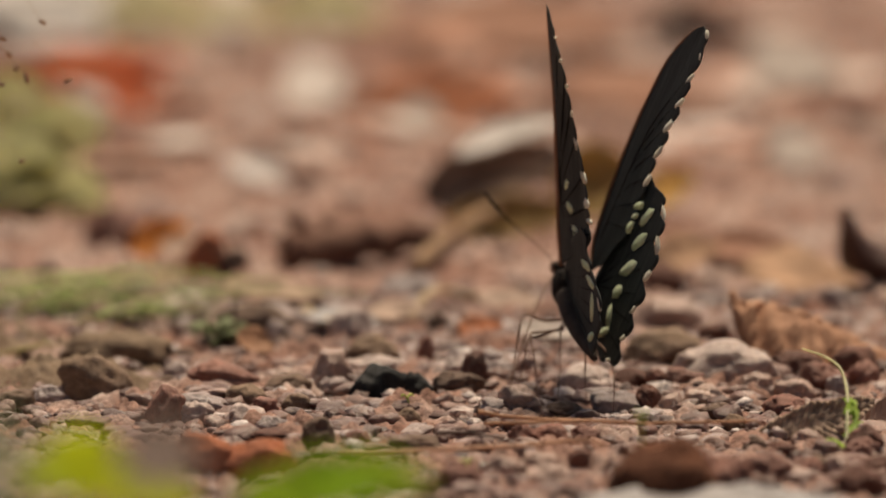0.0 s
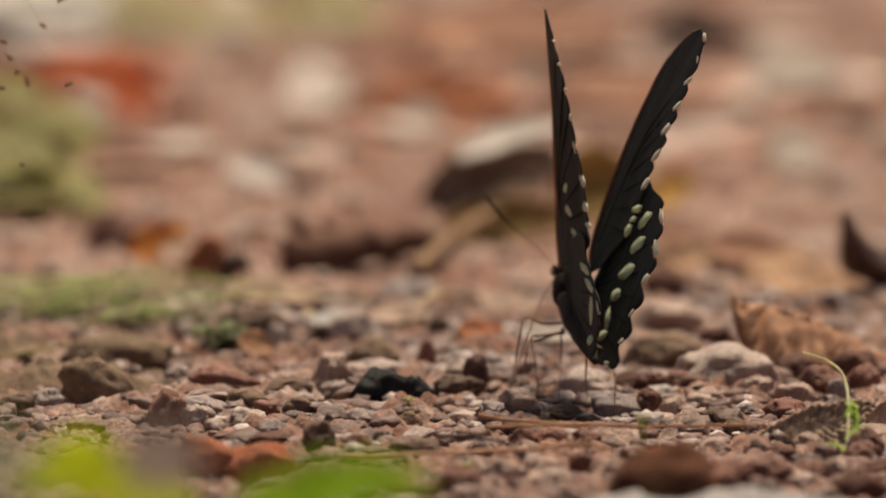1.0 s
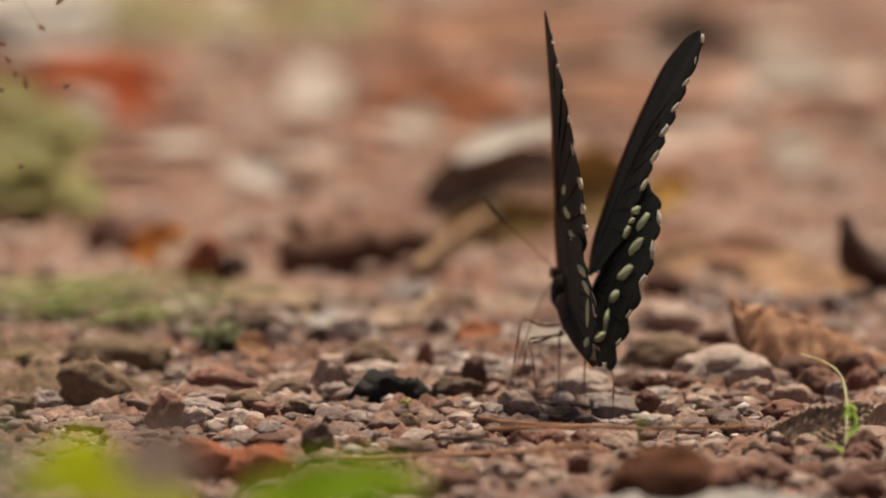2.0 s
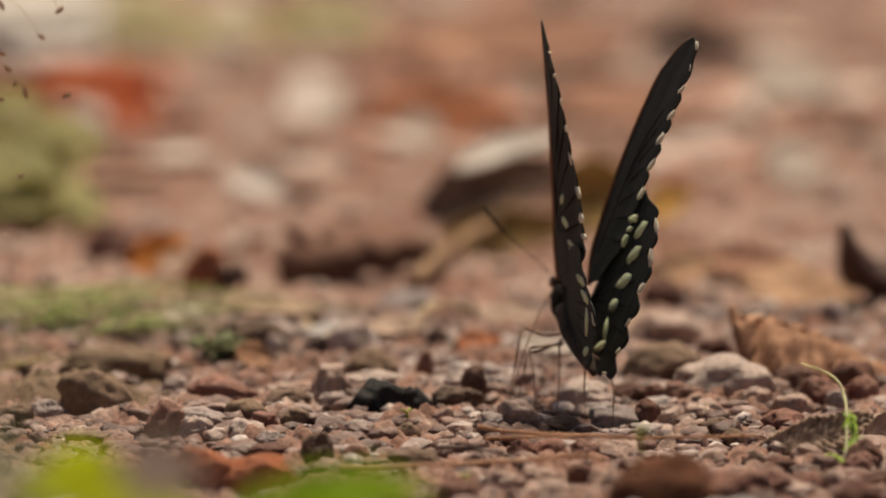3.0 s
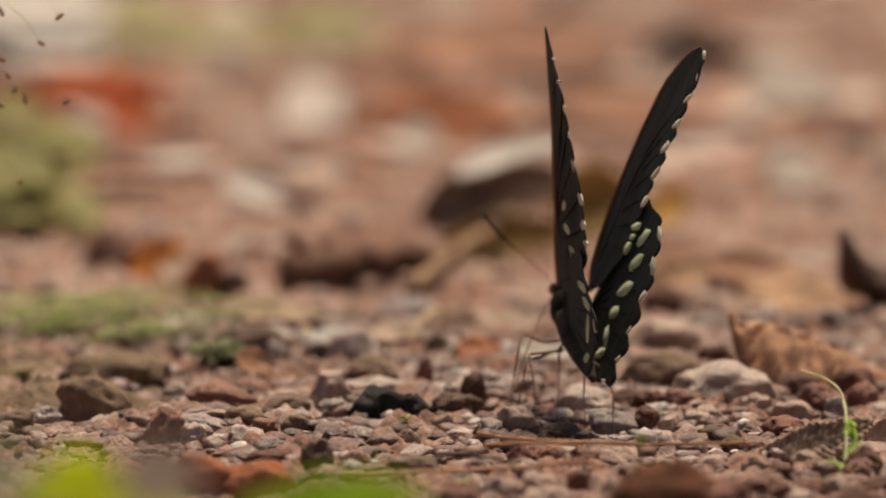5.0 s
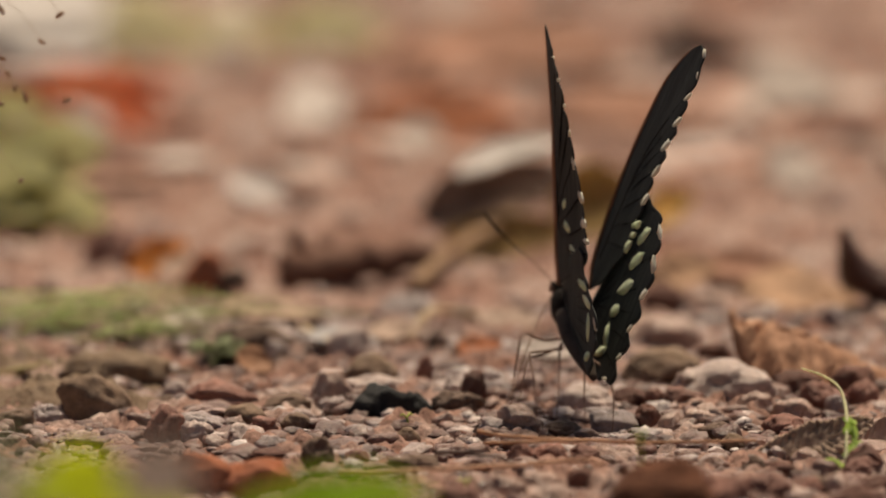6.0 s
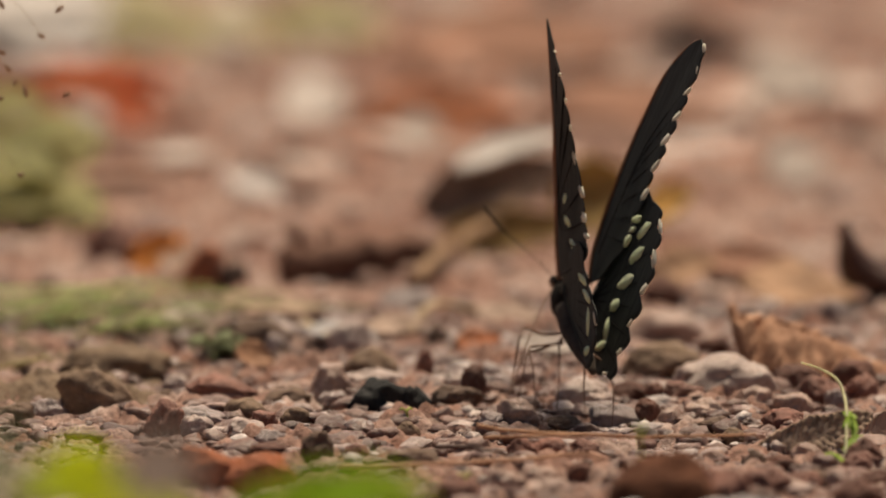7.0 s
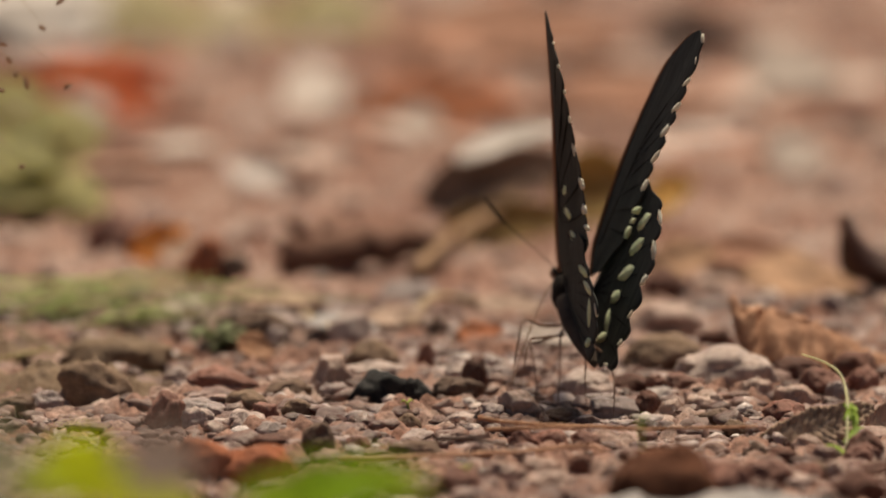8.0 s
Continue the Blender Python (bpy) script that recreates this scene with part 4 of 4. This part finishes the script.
def leaf_plant(x, y, mat, label, leaves):
    """A low plant whose few leaves are given one by one: place (millimetres), length, width, lean, roll."""
    foot = down(x, y)
    ob = base("low_plant", pose(*foot), label, "plant")
    o = Vector(foot)
    for k, (a, b, c, ln, wd, lean, roll) in enumerate(leaves):
        m = Matrix.Translation(Vector((a, b, c)) * MM - o) @ pose(0, 0, 0, lean, roll, 0)
        grid = []
        for i in range(17):
            u = i / 16
            hw = wd / 2 * (max(0.0, math.sin(math.pi * (0.02 + 0.96 * u ** 0.85))) ** 0.75) * (1 + 0.1 * noise.noise(Vector((u * 5, k, x))))
            grid.append([m @ (Vector((ln * (u - 0.5), hw * v, 0.2 * hw * abs(v) - 0.3 * ln * (u - 0.5) ** 2)) * MM) for v in (-1, -0.75, -0.5, -0.25, 0, 0.25, 0.5, 0.75, 1)])
        blade = part("leaf", sheet(grid, 0.25 * MM), mat, ob)
        part("midrib", rod([m @ (Vector((ln * (u - 0.5), 0, 0.12 - 0.3 * ln * (u - 0.5) ** 2)) * MM) for u in (0.02, 0.3, 0.6, 0.96)], [0.3 * MM, 0.1 * MM], 8, 6), mat, blade)
        end = m @ (Vector((-ln / 2, 0, -0.075 * ln)) * MM)
        part("stem", rod([(0, 0, -0.0005), Vector((end.x * 0.3, end.y * 0.4, end.z * 0.6)), end], [0.6 * MM, 0.35 * MM], 8, 6), mat, ob)
    return ob


# leaves close before the lens
leaf_plant(-58, -294, green_leaf, "bright yellow-green leaves close to the lens", [
    (-55.4, -300, 42.0, 17, 17, 26, 14), (-47.1, -292, 37.8, 18, 16, 26, 12), (-60.1, -306, 42.2, 12, 10, 28, -8)])
leaf_plant(-21, -294, deep_green, "vivid green leaves before the gravel", [
    (-18.3, -300, 39.4, 21, 15, 26, -8), (-10.9, -292, 39.4, 18, 12, 26, -3), (-25.7, -306, 38.6, 13, 12, 28, 8)])
leaf_plant(-46, -368, withered_leaf, "withered grey-brown leaf very close to the lens", [(-41.2, -362, 55.6, 12.5, 13.5, 40, 6)])
leaf_plant(-67, -475, hazy_leaf, "pale grey-green leaves very close to the lens", [
    (-61.4, -480, 78.6, 14.1, 10.7, 40, 10), (-58.2, -475, 73.9, 11.2, 9.4, 38, 20)])
# olive growth beside the path and yellowed leaves at the far edge
olive_leaves = random.Random(9)
leaf_plant(-100, 240, olive_mat, "olive low plant with pale crowded leaves", [
    (olive_leaves.uniform(-106, -82), 236 + 3 * k, olive_leaves.uniform(2, 15) + 0.4 * k, olive_leaves.uniform(14, 21), olive_leaves.uniform(11, 16),
     olive_leaves.uniform(14, 34), olive_leaves.uniform(-30, 30)) for k in range(20)])
leaf_plant(-78, 545, yellow_mat, "yellowing low plant far behind", [
    (-82.5, 545, 3.9, 32.4, 30, 22, 6), (-66.0, 540, 1.6, 34.6, 28, 20, -8), (-81.6, 560, 10.3, 32.4, 26, 24, 0), (-54.5, 556, 4.8, 32.4, 26, 20, 10)])
leaf_plant(-40, 560, yellow_mat, "dry yellow plant far behind", [
    (-39.6, 560, 2.8, 36.7, 28, 20, -6), (-29.2, 566, 7.3, 30.2, 24, 22, 4), (-50.0, 552, 0.0, 28.1, 18, 20, 6)])
leaf_plant(-112, 530, white_leaf, "pale dried plant far behind", [
    (-103.4, 530, 8.1, 30, 36, 26, 4), (-114.8, 536, 6.4, 26, 32, 26, -6), (-100.4, 545, 15.2, 28, 34, 26, 0), (-112.0, 540, 15.8, 28, 34, 26, 4)])


def seedling():
    ob = base("seedling", pose(*down(75.3, -55.4)), "slender yellow-green seedling rising from gravel", "seedling")
    k = 105.7 / 1000

    def q(x, z, y=0):
        return Vector((x * k, y + 0.12 * max(0, z), z * k - 0.022 * max(0, z))) * MM
    part("stem", rod([q(0, -6), q(4, 40), q(8, 95), q(6, 130), q(-4, 158), q(-30, 178), q(-68, 192)], [0.34 * MM, 0.3 * MM, 0.27 * MM, 0.15 * MM], 26, 7), seedling_stem, ob, "pale thin stem")
    blade_strip([q(6, 70), q(16, 95, -1), q(24, 90, -2)], 1.6 * MM, seedling_leaf, ob, "leaf")
    blade_strip([q(3, 30), q(22, 52, 1), q(36, 56, 1)], 1.6 * MM, seedling_leaf, ob, "leaf")
    blade_strip([q(0, 8), q(-22, 26, -1), q(-46, 22, -1)], 1.4 * MM, seedling_leaf, ob, "leaf")
    blade_strip([q(8, 100), q(20, 70, 1), q(18, 48, 1)], 1.8 * MM, seedling_leaf, ob, "leaf")


seedling()


def bud(x, y, h, label):
    ob = base("sprout", pose(*down(x, y)), label, "sprout")
    part("stem", rod([(0, 0, -0.0005), (0.0002, 0, h * 0.6 * MM), (0, 0, h * MM)], [0.3 * MM, 0.2 * MM], 5, 6), sprout_mat, ob)
    for a in (20, 200):
        c, s = math.cos(radians(a)), math.sin(radians(a))
        blade_strip([Vector((0, 0, h * 0.8 * MM)), Vector((c * 0.7, s * 0.7, h * 1.1)) * MM, Vector((c * 1.3, s * 1.3, h)) * MM], 0.8 * MM, sprout_mat, ob, "leaf")


bud(-6.9, -5.6, 3.0, "tiny yellow-green sprout by a black stone")
bud(4.3, -78.5, 3.0, "tiny pale green sprout on gravel")
bud(35.9, -99.0, 14.0, "thin green sprout behind a dark clod")


def panicle():
    """A fine grass flower head hanging into view, its stalk rooted beside the path."""
    root = Vector(down(-125, 26))
    ob = base("grass_panicle", Matrix.Translation(root), "fine grass flower head with small brown seeds", "grass")
    part("stalk", rod([(0, 0, 0), (0.002, 0, 0.03), (0.008, 0, 0.06), (0.03, 0, 0.083), (0.05, 0, 0.088)], [0.5 * MM, 0.3 * MM, 0.1 * MM], 30, 6), straw, ob)
    for x, y, z, ln, tilt in ((-78.6, 28, 71.1, 1.6, 30), (-82.0, 30, 59.8, 2.4, 80), (-73.6, 26, 59.8, 1.9, -30), (-82.9, 28, 43.6, 1.2, -20), (-74.8, 24, 76.9, 2.0, -40),
                              (-85.3, 30, 64.7, 1.6, 60), (-84.1, 32, 61.4, 1.5, 100), (-86.1, 24, 68.4, 1.6, 20), (-86.5, 28, 77.5, 2.4, 60), (-86.7, 26, 59.0, 1.5, 0)):
        q = Vector((x, y, z)) * MM - root
        part("pedicel", rod([q + Vector((-7, 1, 8)) * MM, q + Vector((-3, 0.5, 4.4)) * MM, q], [0.05 * MM, 0.04 * MM], 6, 5), straw, ob)
        part("seed", egg(ln * 0.55 * MM, 0.4 * MM, 0.45 * MM, Matrix.Translation(q) @ pose(0, 0, 0, 0, tilt, 0), 0.2, 2), seed_mat, ob)


panicle()


# ---- the butterfly ----
# its own axes: x across the view, y away, z up; millimetres, feet on the ground
BF = pose(0.028, 0.0, 0.0, -8.834)
butterfly = base("butterfly", BF, "black swallowtail butterfly with cream spots, wings raised, feeding on gravel", "butterfly")


def wing_axes(b, c, s):
    c, s = Vector(c).normalized(), Vector(s)
    s = (s - c * s.dot(c)).normalized()
    n = s.cross(c)
    m = Matrix((c, n, s)).transposed().to_4x4()
    m.translation = Vector(b) * MM
    return m


RIGHT = wing_axes((0.0, 14, 22.4), (0.203, -0.83, -0.52), (0.343, -0.437, 0.831))
LEFT = wing_axes((-4.1, 14, 22.5), (0.205, -0.91, -0.36), (-0.046, -0.358, 0.932))


def flat_line(points, n):
    return [(q.x, q.y) for q in smooth_line([(a, b, 0) for a, b in points], n)]


def lift(c, s, bow):
    return -bow * (((s - 27) / 22) ** 2 - 1) * max(0.0, min(1.0, c / 9))


def wing_pair(axes, fore_bow, hind_bow, hind_off, costa, inner, outer, hfront, hback, houter, fringes, spots, hind_fringes, hind_spots):
    """A forewing and a hindwing in one plane (c towards the margin, s towards the tip). Margins are toothed lines; spots are (c, s, half length, half width, turn)."""
    def surface(bow, off):
        return lambda c, s, n=0.0: Vector((c, lift(c, s, bow) + off + n, s)) * MM

    def blade(at, front, back, cols):
        grid = []
        for a, b in zip(front, back):
            grid.append([at(a[0] + (b[0] - a[0]) * j / cols, a[1] + (b[1] - a[1]) * j / cols, 0.05 * math.sin(9 * j / cols + 0.02 * len(grid))) for j in range(cols + 1)])
        return sheet(grid, 0.2 * MM)

    def oval(at, c, s, long, wide, turn, full):
        """A pale patch that goes through the wing and stands a hair proud on both faces."""
        bm = bmesh.new()
        rows = []
        ct, st = math.cos(radians(turn)), math.sin(radians(turn))
        for k in (-1, 1):
            ring = [at(c, s, k * 0.2)]
            for i in range(18):
                an = math.tau * i / 18
                r = 1 + 0.3 * noise.noise(Vector((c * 3 + 1.5 * math.cos(an), s * 3 + 1.5 * math.sin(an), 0)))
                x, y = 1.08 * full * long * r * math.cos(an), 0.78 * full * wide * r * math.sin(an)
                ring.append(at(c + x * ct - y * st, s + x * st + y * ct, k * 0.17))
            rows.append([bm.verts.new(v) for v in ring])
        for k, r in enumerate(rows):
            for i in range(18):
                a, b = r[1 + i], r[1 + (i + 1) % 18]
                bm.faces.new((r[0], a, b) if k else (r[0], b, a))
        for i in range(18):
            j = (i + 1) % 18
            bm.faces.new((rows[0][1 + i], rows[0][1 + j], rows[1][1 + j], rows[1][1 + i]))
        return bm

    at = surface(fore_bow, 0.0)
    n1, n2 = 50, 220
    margin = flat_line(outer, n2 - n1)
    fore = part("forewing", blade(at, flat_line(costa, n2), flat_line(inner, n1) + margin[1:], 18), wing_mat, butterfly, "black forewing with white-fringed scalloped margin")
    part("leading_edge", rod([at(c, s) for c, s in costa], [0.5 * MM, 0.48 * MM, 0.34 * MM, 0.12 * MM], 40, 6), costa_mat, fore, "brown leading edge")
    for k in range(7):
        e = margin[int((k + 0.6) / 8 * (n2 - n1))]
        root = (costa[2][0] * 0.6 + 1.0, costa[2][1] * 0.9)
        mid = (e[0] * 0.3 + costa[4][0] * 0.5, e[1] * 0.55 + 4)
        part("vein", rod([at(*root), at(*mid), at(e[0] - 0.4, e[1])], [0.26 * MM, 0.2 * MM, 0.14 * MM], 14, 5), vein_mat, fore)
    for row in fringes:
        part("fringe", oval(at, *row, 0.8), fringe_mat, fore, "white fringe")
    for row in spots:
        part("spot", oval(at, *row, 0.92), cream, fore, "cream wing spot")

    at = surface(hind_bow, hind_off)
    m1, m2 = 60, 220
    margin = flat_line(houter, m2 - m1)[::-1]
    hind = part("hindwing", blade(at, flat_line(hfront, m2), flat_line(hback, m1) + margin[1:], 18), wing_mat, butterfly, "black hindwing with a band of cream spots")
    for row in hind_fringes:
        part("fringe", oval(at, *row, 0.8), fringe_mat, hind, "white fringe")
    for row in hind_spots:
        part("spot", oval(at, *row, 0.92), cream, hind, "cream wing spot")
    for k in range(6):
        e = margin[int((k + 0.7) / 7 * (m2 - m1))]
        part("vein", rod([at(hback[0][0] + 1, hback[0][1] + 0.6), at(e[0] * 0.5, e[1] * 0.55), at(e[0] - 0.4, e[1])], [0.2 * MM, 0.13 * MM], 12, 5), vein_mat, hind)
    fore.matrix_local = hind.matrix_local = axes
    return fore, hind


right_wings = wing_pair(
    RIGHT, 0.0, 0.0, 0.55,
    [(-1.2, 3.5), (-4.9, 7.4), (-6.1, 10.8), (-7.3, 17.4), (-8.4, 26.8), (-8.3, 36.8), (-6.8, 48.2), (-3.6, 54.9), (-0.2, 59.8), (3.0, 62.6)],
    [(-1.2, 3.5), (3.1, 7.8), (5.9, 13.5)],
    [(5.9, 13.5), (8.2, 17.4), (6.5, 18.1), (8.5, 21.2), (8.5, 23.1), (6.2, 23.2), (8.0, 26.4), (8.0, 28.3), (5.9, 28.7), (7.3, 31.8), (7.5, 33.8), (5.3, 34.6), (7.6, 38.1), (8.2, 40.4),
     (5.2, 40.5), (7.9, 44.0), (8.4, 46.1), (6.0, 46.4), (7.9, 49.8), (8.2, 52.0), (6.0, 52.5), (8.0, 55.8), (8.1, 57.9), (7.0, 60.1), (7.0, 61.9), (5.4, 62.6), (3.0, 62.6)],
    [(0.7, 1.3), (1.2, 5.7), (2.4, 13.1), (3.6, 20.7), (5.4, 27.3), (6.9, 30.4)],
    [(0.7, 1.3), (5.5, -1.7), (10.7, -3.7), (15.3, -4.7), (18.8, -5.0), (20.6, -4.0), (21.5, -2.6), (23.7, -2.5), (25.7, -1.9)],
    [(6.9, 30.4), (9.4, 30.3), (11.6, 29.8), (14.9, 31.4), (17.4, 31.3), (17.1, 28.8), (18.4, 28.3), (21.3, 28.5), (21.8, 26.7), (20.0, 23.6), (21.7, 22.5), (25.1, 22.8), (24.7, 20.2),
     (22.3, 16.9), (23.3, 15.4), (25.9, 15.2), (25.9, 13.1), (23.0, 9.4), (24.4, 8.2), (26.8, 8.2), (26.3, 6.0), (24.0, 3.2), (24.5, 1.7), (26.7, 1.2), (26.8, -0.4), (25.7, -1.9)],
    ((5.9, 62.3, 1.2, 0.79, 152), (7.2, 58.1, 0.88, 0.57, 128), (6.8, 52.9, 1.82, 0.77, 56), (6.8, 47.2, 2.32, 0.96, 56), (6.1, 41.5, 2.57, 1.27, 60), (6.5, 35.7, 2.25, 1.07, 62), (7.0, 29.5, 2.15, 1.2, 70)),
    ((8.0, 24.3, 2.24, 1.11, 38), (8.2, 22.0, 1.31, 0.79, 46), (8.0, 19.3, 1.77, 1.28, 69)),
    ((18.7, 29.3, 1.82, 0.97, 160), (22.0, 23.9, 2.22, 1.35, 147), (23.3, 17.8, 1.94, 1.15, 65), (23.5, 10.0, 1.6, 0.66, 68), (24.3, 3.9, 1.49, 0.78, 53), (22.0, -2.7, 1.48, 0.55, 28)),
    ((12.3, 24.5, 3.05, 1.68, 57), (13.7, 19.6, 3.41, 1.78, 54), (13.9, 13.6, 3.88, 1.67, 47), (13.4, 7.7, 2.49, 1.88, 48), (14.4, 2.7, 2.43, 1.77, 129), (14.7, -0.9, 2.81, 1.3, 43)))
left_wings = wing_pair(
    LEFT, 2.0, 0.8, 0.35,
    [(-2.4, 3.8), (-3.5, 9.3), (-2.9, 19.1), (-2.9, 28.3), (-2.8, 37.4), (-4.4, 45.9), (-5.6, 51.1), (-6.4, 54.9), (-6.7, 56.6)],
    [(-2.4, 3.8), (5.0, 8.3), (12.2, 12.1)],
    [(12.2, 12.1), (17.0, 15.5), (18.4, 17.9), (16.3, 19.0), (17.1, 20.5), (16.6, 21.8), (13.6, 22.5), (15.1, 24.5), (14.3, 26.0), (11.5, 27.3), (12.4, 29.4), (10.6, 31.6), (8.0, 32.9), (8.7, 34.9), (8.2, 37.2),
     (7.0, 39.1), (7.6, 40.8), (7.1, 42.7), (5.5, 43.8), (6.8, 46.0), (6.2, 47.7), (3.4, 48.5), (4.4, 50.4), (1.9, 51.2), (-0.9, 52.0), (-0.7, 53.4), (-3.0, 54.6), (-5.2, 56.1), (-6.7, 56.6)],
    [(-0.9, 2.9), (1.8, 8.0), (6.3, 13.1), (12.6, 17.4)],
    [(-0.9, 2.9), (-1.0, -1.1), (4.8, -2.7), (13.3, -3.1), (20.3, -3.3), (25.4, -4.1)],
    [(12.6, 17.4), (17.0, 17.2), (17.5, 14.8), (19.0, 13.8), (21.5, 13.5), (22.1, 12.1), (25.0, 11.6), (26.1, 10.4), (29.1, 10.0), (30.7, 8.5), (29.5, 6.2), (30.7, 4.8), (29.7, 2.3), (28.1, 0.7), (28.9, -0.6), (27.0, -2.8), (25.4, -4.1)],
    ((0.2, 52.4, 1.3, 0.3, 20), (4.1, 49.0, 1.3, 0.6, 23), (6.5, 44.5, 0.7, 0.55, 52), (7.3, 39.0, 0.8, 0.5, 80), (8.0, 33.0, 1.53, 0.9, 106), (12.0, 27.5, 2.45, 1.82, 176), (14.1, 22.9, 2.12, 1.74, 20), (16.7, 20.1, 2.12, 1.04, 13)),
    ((2.9, 22.8, 1.37, 0.9, 59), (4.1, 18.4, 1.61, 1.29, 166), (7.1, 14.5, 1.68, 1.39, 159), (9.3, 13.2, 2.15, 0.86, 9)),
    ((28.8, 7.8, 1.81, 1.12, 147),),
    ((17.2, 11.4, 3.97, 1.19, 10), (21.3, 9.5, 3.4, 1.22, 4), (23.3, 5.0, 2.95, 1.9, 90), (23.6, -0.9, 2.51, 1.25, 31)))


def b(px, pz, y):
    """Body places: across and up from the feet, in tenths of a millimetre."""
    return Vector((px / 9.12, y, pz / 9.12)) * MM


def limb(name, pts, radii, mat, label="", n=14, sides=7):
    return part(name, rod(pts, radii, n, sides), mat, butterfly, label)


limb("abdomen", [b(-33, 190, 13), b(-25, 156, 8), b(-11, 126, 2), b(3, 100, -3), b(12, 80, -6)], [2.4 * MM, 2.2 * MM, 1.9 * MM, 1.4 * MM, 0.6 * MM], belly, "grey-brown abdomen", 18, 12)
part("thorax", egg(2.5 * MM, 4.8 * MM, 3.8 * MM, Matrix.Translation(b(-38, 204, 16.5)) @ pose(0, 0, 0, 24, 0, 6), 0.12), fur, butterfly, "dark furry thorax")
head = part("head", egg(1.5 * MM, 1.6 * MM, 1.7 * MM, Matrix.Translation(b(-46, 238, 22)), 0.1), fur, butterfly, "dark furry head")
for dx, dy in ((-1.0, -0.6), (1.1, 0.4)):
    part("eye", egg(0.75 * MM, 0.85 * MM, 0.95 * MM, Matrix.Translation(b(-48, 240, 22) + Vector((dx, dy, 0)) * MM)), leg_mat, head, "brown eye")
part("palp", rod([b(-48, 236, 21), b(-56, 244, 21), b(-60, 250, 21)], [0.6 * MM, 0.5 * MM, 0.2 * MM], 6, 7), fur, head, "furry palp")
for pts in ([b(-50, 244, 24), b(-90, 285, 26), b(-134, 322, 28), b(-162, 352, 30), b(-180, 376, 30)], [b(-44, 244, 24), b(-42, 300, 34), b(-44, 350, 44), b(-48, 400, 52)]):
    limb("antenna", pts, [0.08 * MM, 0.08 * MM, 0.12 * MM, 0.28 * MM, 0.22 * MM], fur, "", 20)
limb("proboscis", [b(-54, 232, 21), b(-80, 190, 16), b(-112, 110, 8), b(-134, 50, 2), b(-168, -6, 0)], [0.2 * MM, 0.15 * MM, 0.12 * MM], leg_mat, "thin dark proboscis", 20)
for pts in (
    [b(-40, 148, 16), b(-76, 146, 12), b(-110, 158, 8), b(-120, 128, 6), b(-128, 80, 5), b(-134, 30, 3), b(-146, 4, 2)],
    [b(-40, 134, 14), b(-82, 120, 9), b(-102, 114, 5), b(-110, 84, 3), b(-120, 36, 2), b(-132, 6, 2)],
    [b(-40, 130, 14), b(-86, 126, 8), b(-100, 122, 5), b(-94, 86, 2), b(-90, 36, 0), b(-89, 2, -1)],
    [b(-38, 142, 13), b(-46, 134, 9), b(-47, 100, 5), b(-49, 50, 2), b(-53, 6, 0)],
    [b(-8, 124, 6), b(-3, 92, 2), b(-4, 50, 0), b(-2, 10, -2)],
    [b(0, 118, 5), b(30, 98, 0), b(45, 62, -5), b(46, 24, -8), b(44, -12, -9)],
):
    limb("leg", pts, [0.3 * MM, 0.24 * MM, 0.2 * MM, 0.15 * MM, 0.11 * MM, 0.09 * MM], leg_mat, "", 26)


def motions():
    """The wings tremble: each row gives seconds, the drift of the wing root (hundredths of a millimetre) and the lean of the wing (hundredths of a degree).
    The right pair also turns a little about its length, by rows of seconds and hundredths of a degree."""
    turns = {id(right_wings): ((0.0, 0), (1.0, 0), (1.3, -130), (2.8, -190), (3.3, -170), (4.7, -150), (6.2, -140), (7.0, -90), (7.5, -120), (8.0, -150)), id(left_wings): ((0.0, 0), (1.0, 0), (1.3, -60), (2.8, -100), (4.7, -60), (8.0, -50))}
    tremble = ((right_wings, RIGHT, ((0.0, 0, 0), (0.2, -5, -22), (0.5, -31, -56), (0.8, -22, -59), (1.0, -49, -20), (1.3, -60, -102), (1.5, -38, -108), (1.7, -38, -44), (2.8, -60, -140), (3.0, -60, -161), (3.3, -52, -100), (3.5, -33, -77), (3.8, -31, -102), (4.0, -44, -45), (4.2, -52, -75), (4.5, -38, -65), (4.7, -38, -22), (5.8, -33, -6), (6.0, -33, -20), (6.2, -22, 0), (6.5, -23, 0), (6.8, 0, -12), (7.0, -31, -19), (7.2, 0, -10), (7.5, -16, -39), (7.8, -33, -41), (8.0, -34, -76))),
               (left_wings, LEFT, ((0.0, 0, 0), (0.2, -5, 6), (0.5, -31, 18), (0.8, -22, -8), (1.0, -33, -18), (1.3, -55, -51), (1.5, -34, -17), (1.7, -33, 11), (2.8, -49, -47), (3.0, -50, -52), (3.3, -49, -47), (3.5, -34, -34), (3.8, -31, -10), (4.0, -34, -17), (4.2, -44, -8), (4.5, -33, 17), (4.7, -33, 19), (5.8, -33, 28), (6.0, -34, 18), (6.2, -22, 34), (6.5, -23, 35), (6.8, 0, 40), (7.0, -31, 52), (7.2, 0, 37), (7.5, -16, 34), (7.8, -33, 8), (8.0, -34, 0))))
    for wings, rest, rows in tremble:
        keyed = []
        for t, drift, lean in rows:
            m = pose(0, 0, 0, 0, lean / 100, 0)
            at_rest = rest.copy()
            at_rest.translation = (0, 0, 0)
            turn = np.interp(t, *zip(*turns[id(wings)]))
            m = Matrix.Translation(rest.translation + Vector((drift / 100000 - (turn * 2e-6 if wings is right_wings else 0), 0, 0))) @ m @ at_rest @ pose(0, 0, 0, 0, 0, turn / 100)
            keyed.append((t, m))
        for w in wings:
            walk(w, keyed)


motions()
